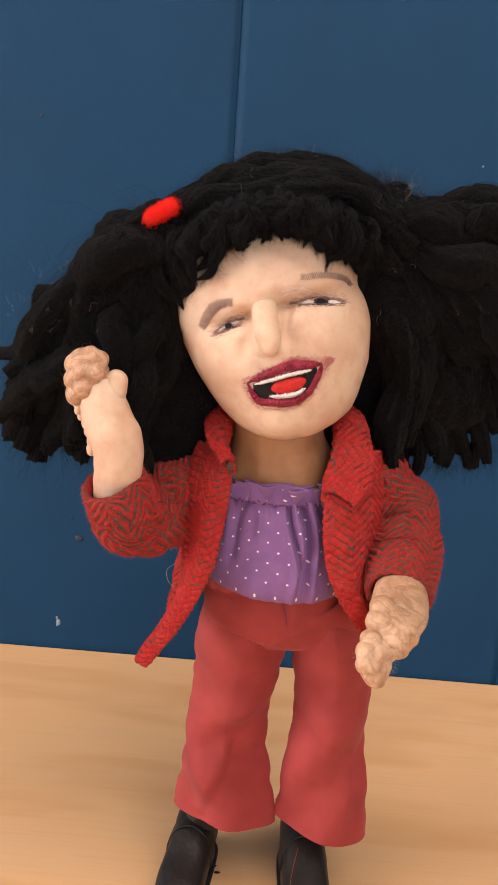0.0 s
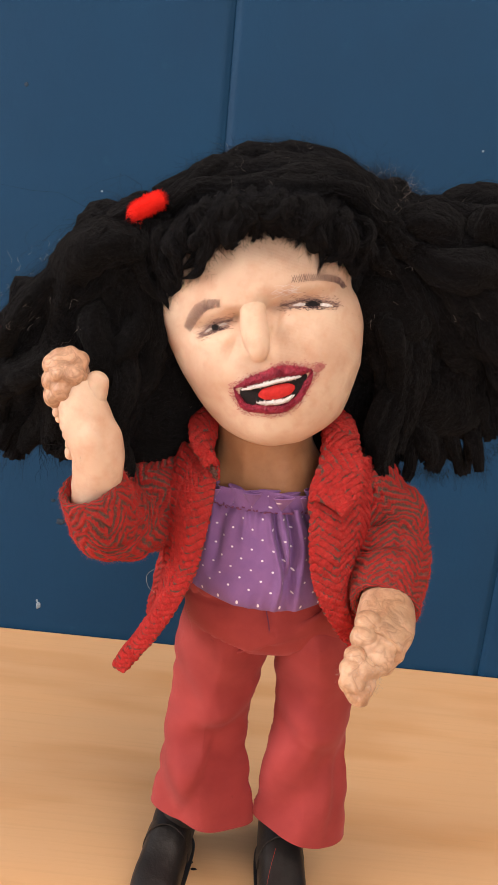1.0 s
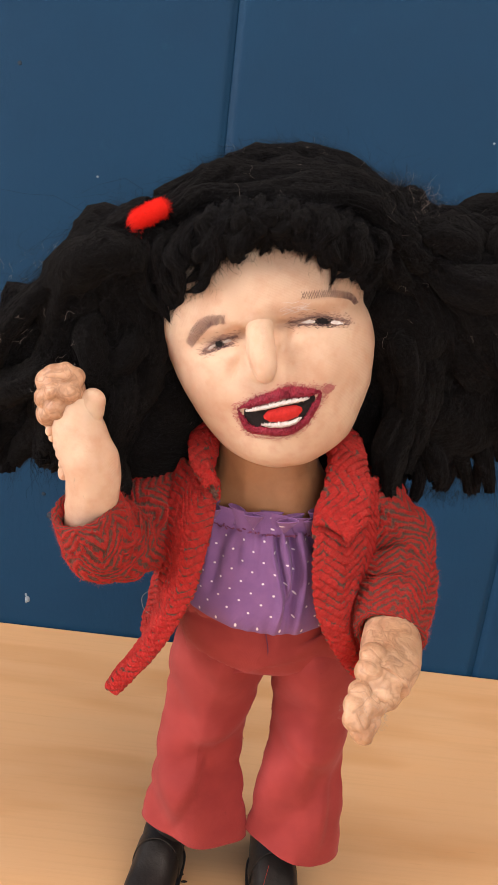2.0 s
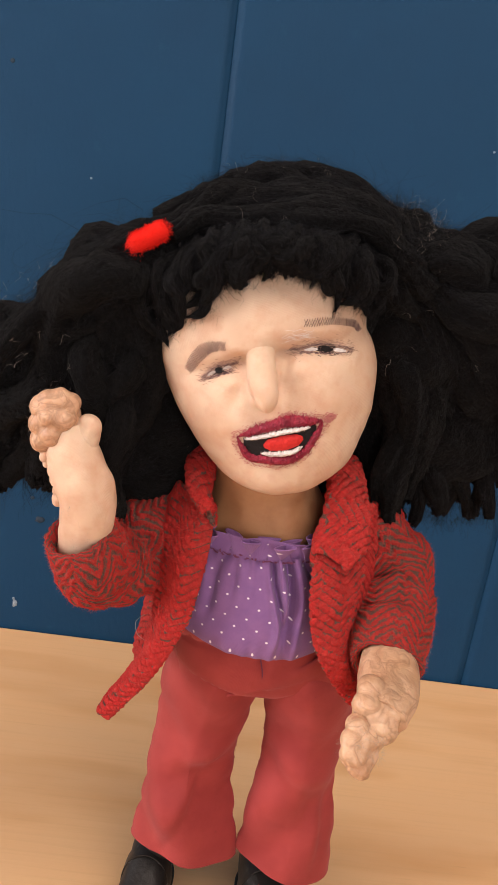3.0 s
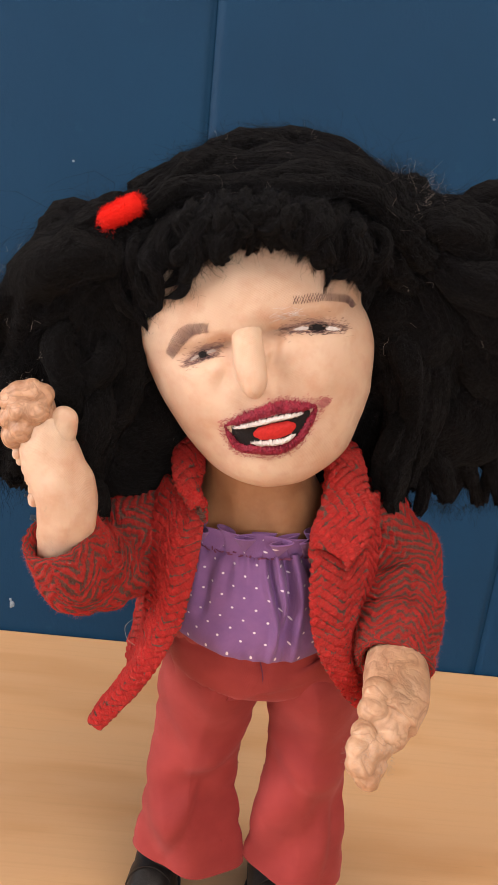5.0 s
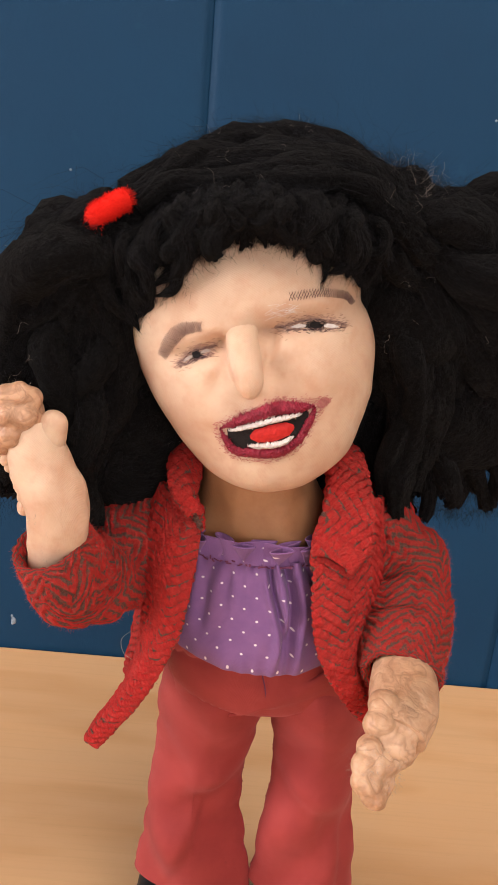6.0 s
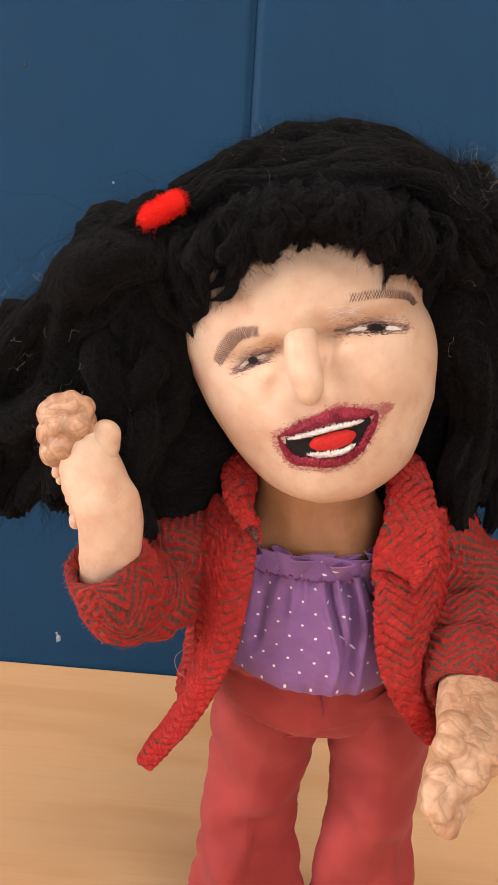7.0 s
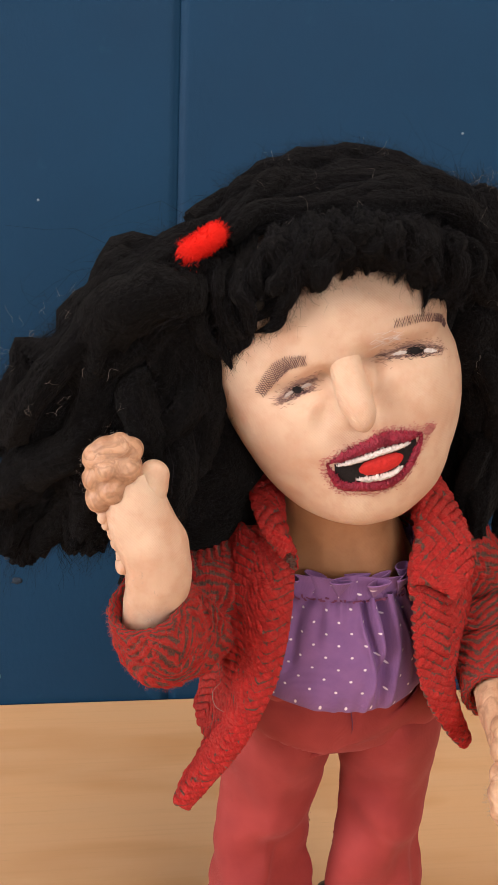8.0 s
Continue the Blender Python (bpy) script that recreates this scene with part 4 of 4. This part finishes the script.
sleeve([(-0.028, -0.016, 0.228, 0.0150, 0.0170), (-0.043, -0.024, 0.2215, 0.0152, 0.0165), (-0.056, -0.036, 0.2165, 0.0152, 0.0160), (-0.0625, -0.048, 0.2205, 0.0150, 0.0150), (-0.0640, -0.0555, 0.2300, 0.0140, 0.0138), (-0.0672, -0.0590, 0.2380, 0.0130, 0.0130)], 93, (0, -1, 0.25),
       [(0.36, 0.045, 0.0042, 0.05), (0.62, 0.03, 0.0010, 0.04)])
sleeve([(0.030, -0.016, 0.236, 0.0140, 0.0155), (0.043, -0.018, 0.231, 0.0160, 0.0165), (0.0515, -0.024, 0.219, 0.0165, 0.0165), (0.0530, -0.036, 0.2075, 0.0158, 0.0158), (0.0510, -0.047, 0.2020, 0.0142, 0.0136), (0.0495, -0.055, 0.1990, 0.0134, 0.0120)], 94, (1, 0, 0),
       [(0.20, 0.04, 0.0018, 0.04), (0.50, 0.03, 0.0015, 0.06), (0.68, 0.03, 0.0012, -0.05)])


def collar(line, lean, seed, wide):
    """A stand-and-fall collar: a rolled strip along the neckline."""
    L = spline(line, 150)
    out = unit(spline(lean, 150))
    w = np.interp(np.linspace(0, 1, 150), np.linspace(0, 1, len(wide)), wide)
    rows = []
    for t in np.linspace(0, 1, 60):
        rise = math.sin(t * 2.2) * 0.0075
        fall = np.clip(t - 0.35, 0, 1) ** 1.2 * 1.5
        rows.append(L + np.array([0, 0, 1]) * (rise - 0.35 * fall * w)[:, None] + out * (fall * w + 0.0012 * t)[:, None])
    P = np.array(rows)
    P = P + normals(P) * (0.0010 * ripple(P, 130, seed))[..., None]
    P, UV = knitted(P, seed, out[None] + np.array([0, -0.5, 0.5]))
    d.sheet(P, 0.0024, TWEED, UV)
    WOOL.append(P)


collar([(0.016, -0.049, 0.232), (0.0175, -0.044, 0.242), (0.0190, -0.036, 0.253), (0.0180, -0.018, 0.260), (0.000, -0.002, 0.262)],
       [(1, -0.35, 0.0), (1, -0.4, 0.1), (1, -0.2, 0.1), (0.8, 0.6, 0.1), (0, 1, 0)], 95, (0.013, 0.019, 0.015, 0.010, 0.010))
collar([(-0.022, -0.044, 0.240), (-0.0245, -0.041, 0.247), (-0.025, -0.034, 0.252), (-0.021, -0.018, 0.257), (0.000, -0.002, 0.260)],
       [(-1, -0.35, 0.0), (-1, -0.3, 0.1), (-1, -0.1, 0.1), (-0.8, 0.6, 0.1), (0, 1, 0)], 96, (0.003, 0.0065, 0.008, 0.010, 0.010))


# hands and forearms: stitched stocking
def wrinkle(seed, amp=0.0007, scale=330):
    return lambda P: amp * ripple(P, scale, seed) - amp * 0.5 * np.exp(-(ripple(P, scale * 0.8, seed + 5) / 0.14) ** 2)


def limb(ctrl, mat, seed, amp=0.0005, side=(1, 0, 0), scale=180):
    d.loft(ctrl, mat, 50, 50, side=side, shape=lambda P, N, U, V: P + N * (amp * ripple(P, scale, seed))[..., None])


limb([(-0.0690, -0.056, 0.2265, 0.0060, 0.0055), (-0.0668, -0.058, 0.2375, 0.0088, 0.0075), (-0.0652, -0.060, 0.2460, 0.0098, 0.0088), (-0.0655, -0.061, 0.2543, 0.0099, 0.0092),
      (-0.0684, -0.061, 0.2610, 0.0096, 0.0090), (-0.0722, -0.061, 0.2700, 0.0089, 0.0082), (-0.0745, -0.060, 0.2770, 0.0078, 0.0072)], SKIN, 101, 0.0007, scale=230)


def cluster(c, balls, mat, seed, amp=0.0007, n=70, m=90, blend=0.0011):
    """Stuffed lumps sewn into one soft form round c: each row is a lump's place and radius."""
    c = np.array(c)
    la, th = np.linspace(-math.pi / 2, math.pi / 2, n), np.linspace(0, 2 * math.pi, m + 1)
    L, H = np.meshgrid(la, th, indexing="ij")
    D = np.stack([np.cos(L) * np.cos(H), np.cos(L) * np.sin(H), np.sin(L)], -1)
    far = np.zeros(L.shape)
    for x, y, z, r in balls:
        oc = c - np.array([x, y, z])
        b = D @ oc
        disc = b * b - (oc @ oc - r * r)
        far += np.exp(np.where(disc > 0, np.maximum(-b + np.sqrt(np.maximum(disc, 0)), 0), 0) / blend)
    far = blend * np.log(far)
    P = c + D * far[..., None]
    P = P + D * wrinkle(seed, amp)(P)[..., None]
    P[:, -1], P[0], P[-1] = P[:, 0], P[0].mean(0), P[-1].mean(0)
    d.grid(P, mat)


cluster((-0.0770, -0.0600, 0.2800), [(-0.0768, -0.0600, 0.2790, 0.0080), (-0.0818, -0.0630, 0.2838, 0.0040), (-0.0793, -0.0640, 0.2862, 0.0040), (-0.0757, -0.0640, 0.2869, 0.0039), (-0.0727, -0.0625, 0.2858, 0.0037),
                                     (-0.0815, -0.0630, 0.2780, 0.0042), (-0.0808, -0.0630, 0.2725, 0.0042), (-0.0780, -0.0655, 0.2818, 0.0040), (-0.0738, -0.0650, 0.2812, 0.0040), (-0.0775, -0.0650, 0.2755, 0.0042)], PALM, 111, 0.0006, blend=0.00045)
cluster((-0.0668, -0.0610, 0.2755), [(-0.0660, -0.0615, 0.2785, 0.0038), (-0.0668, -0.0615, 0.2745, 0.0046), (-0.0680, -0.0610, 0.2705, 0.0052)], SKIN, 112, 0.0003, 40, 50)
# the gathered seam along the forearm
for k, (x, z) in enumerate(((-0.0812, 0.2690), (-0.0798, 0.2665), (-0.0784, 0.2640), (-0.0772, 0.2615), (-0.0760, 0.2582), (-0.0752, 0.2550), (-0.0748, 0.2515))):
    d.ball((x, -0.0615, z), (0.0019, 0.0022, 0.0026), SKIN, 14, 16, (0.2, 0, 1), wrinkle(113 + k, 0.0006, 700))
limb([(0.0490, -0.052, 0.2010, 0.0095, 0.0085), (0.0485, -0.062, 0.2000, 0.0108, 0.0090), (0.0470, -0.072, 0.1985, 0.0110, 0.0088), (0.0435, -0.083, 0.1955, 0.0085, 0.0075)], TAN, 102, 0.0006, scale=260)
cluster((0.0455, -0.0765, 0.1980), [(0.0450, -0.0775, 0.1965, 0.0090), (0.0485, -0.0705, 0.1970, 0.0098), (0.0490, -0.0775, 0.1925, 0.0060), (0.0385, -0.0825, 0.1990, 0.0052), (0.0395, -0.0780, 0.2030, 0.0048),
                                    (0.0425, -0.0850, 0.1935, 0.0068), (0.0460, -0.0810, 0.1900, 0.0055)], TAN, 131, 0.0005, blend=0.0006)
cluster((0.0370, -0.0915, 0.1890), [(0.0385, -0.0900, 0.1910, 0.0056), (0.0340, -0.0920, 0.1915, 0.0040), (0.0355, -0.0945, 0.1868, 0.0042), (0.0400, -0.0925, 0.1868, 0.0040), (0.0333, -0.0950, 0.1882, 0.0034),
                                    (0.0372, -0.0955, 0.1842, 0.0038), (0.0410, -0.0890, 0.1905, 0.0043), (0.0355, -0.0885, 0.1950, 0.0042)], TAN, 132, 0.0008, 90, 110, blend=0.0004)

# hair bobbles of red chenille


def chenille(line, radius, count, seed):
    L, r = spline(line, count), np.random.RandomState(seed)
    base = spline(line, 24)
    d.loft(np.hstack([base, np.full((24, 2), radius * 0.86)]), CHENILLE, 24, 18, side=(0, -1, 0.2))
    out = unit(r.normal(size=(count, 3)))
    tip = L + out * (radius * r.uniform(0.86, 1.08, size=(count, 1)) * (1 + 0.12 * np.sin(np.linspace(0, 9, count) + seed))[:, None])
    P = np.stack([L + (tip - L) * 0.4, L + (tip - L) * 0.75, tip + r.normal(size=(count, 3)) * 0.0002], 1)
    d.strands(P, np.full(count, 0.00014), CHENILLE, (0, 0, 0), 0.6)


chenille([(-0.0590, -0.0470, 0.3358), (-0.0562, -0.0515, 0.3388), (-0.0525, -0.0515, 0.3410)], 0.0034, 5200, 141)
chenille([(-0.0545, -0.0500, 0.3395), (-0.0520, -0.0510, 0.3415), (-0.0497, -0.0485, 0.3428)], 0.0036, 4600, 143)
chenille([(-0.0600, -0.0395, 0.3375), (-0.0582, -0.0460, 0.3380), (-0.0568, -0.0500, 0.3352)], 0.0034, 4600, 142)


# ---- hair: dark stuffed cores under many locks ----
def core(c, r, seed, axis=(0, 0, 1), amp=0.0035):
    d.ball(c, r, MATTED, 40, 56, axis, lambda P: amp * ripple(P, 90, seed) + 0.0014 * ripple(P * [1, 1, 0.5], 340, seed + 1))


core((-0.0060, -0.0060, 0.3230), (0.0450, 0.0370, 0.0370), 151, amp=0.0012)
core((-0.0050, 0.0020, 0.2850), (0.0480, 0.0260, 0.0540), 152)
core((-0.0790, -0.0180, 0.2840), (0.0250, 0.0210, 0.0310), 153, (-0.25, 0, 1))
core((-0.0600, -0.0180, 0.3050), (0.0260, 0.0240, 0.0300), 154)
core((-0.0480, -0.0080, 0.2650), (0.0260, 0.0220, 0.0360), 155)
core((0.0660, -0.0060, 0.2920), (0.0290, 0.0220, 0.0400), 156, (0.1, 0, 1))
core((0.0420, -0.0100, 0.3150), (0.0260, 0.0260, 0.0350), 157)


def tress(guide, rad, seed, hairs=300, wave=0.003, turns=2.0, length=0.4, tip=0.25, flat=1.0, frizz=0.0005, lift=0.25, width=0.00009, stray=1.35):
    """One tress of woolly hair: a matted wavy core along the guide, and fine hairs that lie along it and stray at their ends."""
    r = np.random.RandomState(seed)
    n = 30
    C, t = spline(guide, n), np.linspace(0, 1, n)
    ph, fr = r.uniform(0, 6.28, 4), r.uniform(0.8, 1.3) * turns
    C = C + wave * np.minimum(1, 3 * t)[:, None] * np.sin(6.28 * fr * t[:, None] + ph[:3])
    R = rad * np.interp(t, (0, 0.12, 0.5, 0.85, 1), (0.55, 0.9, 1.0, 0.75, tip)) * (1 + 0.16 * np.sin(6.28 * r.uniform(1.5, 3.5) * t + ph[3]))
    side = np.array((0.23, -1.0, 0.31))

    def tufts(P, N, U, V):
        return P + N * (rad * (0.13 * np.sin(7 * U / R.mean() + 4 * np.sin(V * 90 + ph[0])) + 0.16 * ripple(P, 420, seed, 2)))[..., None]

    d.loft(np.column_stack([C, 0.93 * R, 0.93 * R * flat]), MATTED, 32, 20, side=side, shape=tufts)
    T = unit(np.gradient(C, axis=0))
    A = unit(side - T * (T @ side)[:, None])
    B = np.cross(T, A)
    m = 8
    tt = np.linspace(0, 1, m)[None]
    s = np.clip(r.uniform(-0.10, 0.86, (hairs, 1)), 0, 1) + r.uniform(0.5, 1.4, (hairs, 1)) * length * tt
    over = np.maximum(s - 1, 0) * 0.4
    f = np.clip(s, 0, 1) * (n - 1)
    i = np.minimum(f.astype(int), n - 2)
    w = (f - i)[..., None]
    c, a, b = (X[i] * (1 - w) + X[i + 1] * w for X in (C, A, B))
    rr = (R[i] * (1 - w[..., 0]) + R[i + 1] * w[..., 0]) * (0.98 + r.exponential(lift, (hairs, 1)) * tt ** 2 + 0.06 * r.normal(size=(hairs, 1)))
    th = r.uniform(0, 6.28, (hairs, 1)) + r.normal(size=(hairs, 1)) * 0.9 * tt
    span = np.linalg.norm(np.diff(C, axis=0), axis=1).sum()
    P = c + a * (rr * np.cos(th))[..., None] + b * (rr * flat * np.sin(th))[..., None] + T[-1] * (over * span)[..., None]
    P = P + frizz * np.minimum(1, 2 * tt)[..., None] * np.sin(6.28 * r.uniform(1.0, 3.2, (hairs, 1, 3)) * tt[..., None] + r.uniform(0, 6.28, (hairs, 1, 3)))
    d.strands(P, r.uniform(0.5, 1.4, hairs) * width, HAIR, C.mean(0), 0.3)
    # short curls that stand out of the tress on all sides
    k = int(hairs * stray)
    i = r.randint(1, n - 1, k)
    th = r.uniform(0, 6.28, (k, 1))
    o = A[i] * np.cos(th) + B[i] * np.sin(th) * flat
    go = unit(o * 0.30 + T[i] * 0.7 + r.normal(size=(k, 3)) * 0.5) * r.uniform(0.0015, 0.0065, (k, 1))
    tt = np.linspace(0, 1, 5)[None, :, None]
    P = (C[i] + o * R[i][:, None] * 0.92)[:, None] + go[:, None] * tt + 0.0014 * tt * np.sin(6.28 * r.uniform(0.5, 1.6, (k, 1, 3)) * tt + r.uniform(0, 6.28, (k, 1, 3)))
    d.strands(P, np.full(k, 0.00007), HAIR, C.mean(0), 0.5)


rng = np.random.RandomState(5)
# the pigtail beside the raised arm: gathered in its bobble, it fans out in rolling tufts and falls
for k in range(46):
    a = (k % 23 + rng.uniform(0.1, 0.9)) / 23
    ang = radians(189 + 89 * a)
    reach = rng.uniform(0.70, 0.99) / (abs(math.cos(ang)) ** 4 + abs(math.sin(ang)) ** 4) ** 0.22
    tip = np.array([-0.066 + 0.060 * math.cos(ang) * reach, (-0.030 if k < 23 else -0.006) + rng.normal() * 0.006, 0.290 + 0.060 * math.sin(ang) * reach])
    root = np.array([-0.0545, -0.0400, 0.3350]) + rng.normal(size=3) * 0.0030
    mid = root * 0.48 + tip * 0.52 + np.array([-0.004 * (1 - a), rng.normal() * 0.005, -0.001 - 0.001 * a])
    tress([root, root * 0.75 + mid * 0.25 + [-0.003, 0, 0.0005], mid, tip], rng.uniform(0.0045, 0.0080), 1000 + k, 260, 0.0046, 2.4, 0.30, 0.45, frizz=0.0009, lift=0.5)
# the other pigtail
for k in range(46):
    a = (k % 23 + rng.uniform(0.1, 0.9)) / 23
    ang = radians(60 - 160 * a)
    reach = rng.uniform(0.70, 0.99) / (abs(math.cos(ang)) ** 4 + abs(math.sin(ang)) ** 4) ** 0.22
    tip = np.array([0.054 + 0.057 * math.cos(ang) * reach, (-0.026 if a < 0.6 and k < 23 else -0.004) + rng.normal() * 0.006, 0.294 + 0.061 * math.sin(ang) * reach])
    root = np.array([0.0330, -0.0280, 0.3390]) + rng.normal(size=3) * 0.0040
    mid = root * 0.5 + tip * 0.5 + np.array([0.008 * math.cos(ang), -0.004 + rng.normal() * 0.005, 0.006])
    tress([root, root * 0.75 + mid * 0.25 + [0.003, 0, 0.002], mid, tip], rng.uniform(0.0045, 0.0080), 1100 + k, 260, 0.0046, 2.2, 0.30, 0.45, frizz=0.0009, lift=0.5)
# tresses that bridge the crown and this pigtail
for k in range(7):
    y = -0.030 + 0.006 * k
    a, b = np.array((0.016, y, 0.3535 - 7.0 * (y + 0.010) ** 2)), np.array((0.074 + rng.normal() * 0.006, y * 0.6 + 0.002, 0.3330 + rng.normal() * 0.004))
    tress([a, a * 0.55 + b * 0.45 + [0, -0.002, 0.0045], b], rng.uniform(0.0045, 0.0062), 1180 + k, 320, 0.0022, 1.8, 0.34, 0.4, frizz=0.0009, lift=0.5)
# over the crown in thick rolls from one side to the other
for k in range(22):
    y = -0.044 + 0.066 * (k + rng.uniform(0.2, 0.8)) / 22
    h = 0.3588 - 8.0 * (y + 0.012) ** 2 + rng.normal() * 0.0014
    a, b = (-0.051 + rng.normal() * 0.002, y * 0.6 - 0.018, 0.3370 + rng.normal() * 0.002), (0.040 + rng.normal() * 0.003, y * 0.8 - 0.004, 0.3370 + rng.normal() * 0.003)
    tress([b, (0.025, y, h - 0.006), (0.002 + rng.normal() * 0.005, y, h), (-0.031, y, h - 0.0030), a], rng.uniform(0.0034, 0.0056), 1200 + k, 330, 0.0026, 2.0, 0.24, 0.6, frizz=0.0009, lift=0.5)
# the fringe, cut unevenly across the forehead in soft points
FR_X = (-0.0520, -0.0470, -0.0421, -0.0382, -0.0354, -0.0285, -0.0145, -0.0002, 0.0075, 0.0150, 0.0215, 0.0270)
FR_Z = (0.3130, 0.3065, 0.3105, 0.3165, 0.3240, 0.3295, 0.3345, 0.3350, 0.3305, 0.3265, 0.3270, 0.3215)
for k in range(84):
    x = -0.050 + 0.078 * ((k * 0.618) % 1.0) + rng.normal() * 0.0012
    z = float(np.interp(x, FR_X, FR_Z)) + rng.normal() * 0.0014
    q = on_face(max(min(x, 0.022), -0.044), min(max(z, 0.30), 0.335), 0.0012)
    tip = (x + rng.normal() * 0.0020, q[1] + 0.010 * max(0, abs(x + 0.010) - 0.032) / 0.01, z)
    root = (0.8 * x - 0.002 + rng.normal() * 0.004, -0.034 + rng.normal() * 0.004, 0.3500 - 6.0 * (x + 0.008) ** 2)
    mid = ((root[0] + x) / 2 * 1.03 + rng.normal() * 0.003, min(root[1], tip[1]) - 0.0045 - rng.uniform(0, 0.002), root[2] * 0.45 + z * 0.55 + 0.002)
    tress([root, mid, tip], rng.uniform(0.0018, 0.0036), 1300 + k, 150, 0.0018, 1.3, 0.42, 0.08, 0.8, frizz=0.0006, lift=0.45)
# beside the face and behind the neck
for k in range(34):
    side = -1 if k % 2 else 1
    x = (-0.051 if side < 0 else 0.034) + side * rng.uniform(0, 0.016)
    root = (x * 0.85, -0.014 + rng.normal() * 0.004, 0.338 + rng.normal() * 0.004)
    tip = (x + side * rng.uniform(0.0, 0.012), -0.018 + rng.normal() * 0.005, rng.uniform(0.240, 0.272))
    mid = (x + side * 0.004, (-0.016 if side < 0 else -0.026) + rng.normal() * 0.004, 0.300)
    tress([root, mid, tip], rng.uniform(0.0045, 0.0070), 1400 + k, 180, 0.0022, 2.0, 0.35, 0.3)


def frizzle(c, r, count, seed, length, width, mat, arc=None):
    """Short curled hairs that stand off a rounded mass."""
    q = np.random.RandomState(seed)
    o = unit(q.normal(size=(count, 3)))
    if arc is not None:
        o = o[o[:, 2] > arc]
    k = len(o)
    root = np.array(c) + o * np.array(r)
    go = unit(o * 0.6 + q.normal(size=(k, 3)) * 0.8) * length * q.uniform(0.4, 1.3, size=(k, 1))
    t = np.linspace(0, 1, 8)[None, :, None]
    P = root[:, None] + go[:, None] * t + 0.30 * length * t * np.sin(6.28 * q.uniform(0.6, 1.6, size=(k, 1, 3)) * t + q.uniform(0, 6.28, size=(k, 1, 3)))
    d.strands(P, np.full(k, width), mat, c, 0.5)


for c, r, k in (((-0.0740, -0.0220, 0.2800), (0.0360, 0.0300, 0.0390), 1500), ((0.0660, -0.0080, 0.2920), (0.0410, 0.0300, 0.0520), 1700), ((-0.0060, -0.0080, 0.3260), (0.0480, 0.0420, 0.0408), 2000)):
    frizzle(c, r, k * 3, k, 0.0060, 0.00008, HAIR, 0.2 if k == 2000 else None)
# pale lint caught in the hair
for c, r, k in (((-0.0880, -0.0300, 0.2900), (0.0280, 0.0260, 0.0330), 260), ((0.0560, -0.0200, 0.3080), (0.0420, 0.0270, 0.0420), 420), ((-0.0060, -0.0140, 0.3270), (0.0480, 0.0420, 0.0400), 280)):
    frizzle(c, r, k // 2, 900 + k, 0.0042, 0.00005, FIBRE, 0.0)
    frizzle(c, r, k // 3, 950 + k, 0.0130, 0.00006, HAIR, 0.1)


# a greyish halo of broken fibres where the parting meets the pigtail
frizzle((0.0300, -0.0240, 0.3400), (0.0200, 0.0210, 0.0190), 420, 991, 0.0055, 0.00004, FIBRE, 0.15)
frizzle((0.0300, -0.0240, 0.3400), (0.0210, 0.0220, 0.0200), 2200, 992, 0.0050, 0.00007, HAIR, 0.15)
# frayed nylon on the fists and along the jaw
for c, r, k in (((0.0372, -0.0915, 0.1890), (0.0072, 0.0070, 0.0075), 420), ((-0.0775, -0.0620, 0.2800), (0.0085, 0.0060, 0.0100), 200), ((-0.0660, -0.0610, 0.2500), (0.0100, 0.0090, 0.0180), 90)):
    frizzle(c, r, k, 700 + k, 0.0016, 0.00005, FIBRE)
frizzle((-0.0096, -0.0265, 0.2960), (0.0385, 0.0280, 0.0410), 200, 777, 0.0020, 0.00004, FIBRE)


def fuzz(P, count, seed, length, mat, width=0.00010):
    """Loose fibres that stand off a cloth given as a grid of places."""
    q = np.random.RandomState(seed)
    N = normals(P).reshape(-1, 3)
    i = q.randint(0, len(N), count)
    root, n_out = P.reshape(-1, 3)[i], N[i]
    go = unit(n_out * 0.5 + q.normal(size=(count, 3)) * 0.7) * length * q.uniform(0.4, 1.3, size=(count, 1))
    t = np.linspace(0, 1, 3)[None, :, None]
    S = root[:, None] + go[:, None] * t + 0.2 * length * t * np.sin(5 * t + q.uniform(0, 6.28, size=(count, 1, 3)))
    d.strands(S, np.full(count, width), mat, (0, 0, 0.2), 0.5)


for k, P in enumerate(WOOL):
    fuzz(P, 4200 if k < 2 else 9500, 201 + k, 0.0014, REDFUZZ, 0.00007)
    fuzz(P, 7000 if k < 2 else 2200, 221 + k, 0.0015, BROWNFUZZ, 0.00007)
    fuzz(P, 160, 211 + k, 0.0018, FIBRE, 0.00005)

# a loose white thread at the armhole, a red one on a shoe
d.strands(np.array([spline([(-0.0430, -0.0420, 0.1990), (-0.0460, -0.0440, 0.1965), (-0.0450, -0.0450, 0.1920), (-0.0420, -0.0450, 0.1895)], 14)]), np.array([0.00016]), FIBRE, (0, 0, 0.2), 0.8)
d.strands(np.array([spline([(0.0225, -0.0075, 0.0375), (0.0205, -0.0150, 0.0330), (0.0190, -0.0220, 0.0270)], 10)]), np.array([0.0003]), REDFUZZ, (0, 0, 0), 0.8)

doll = tagged(d.finish("doll"), "cloth doll with black hair, red herringbone jacket and brick-red trousers", "doll")


# dark lint on the table by the shoes
for x, y, r, seed in ((-0.0180, 0.0130, 0.0010, 31), (-0.0205, 0.0175, 0.0012, 32)):
    speck = blob("lint", r, DARK, None, (x, y, 0.0003), seed, (1.6, 0.8, 0.5))
    tagged(speck, "tiny dark lint speck on the maple table", "lint", group="lint by the shoes")
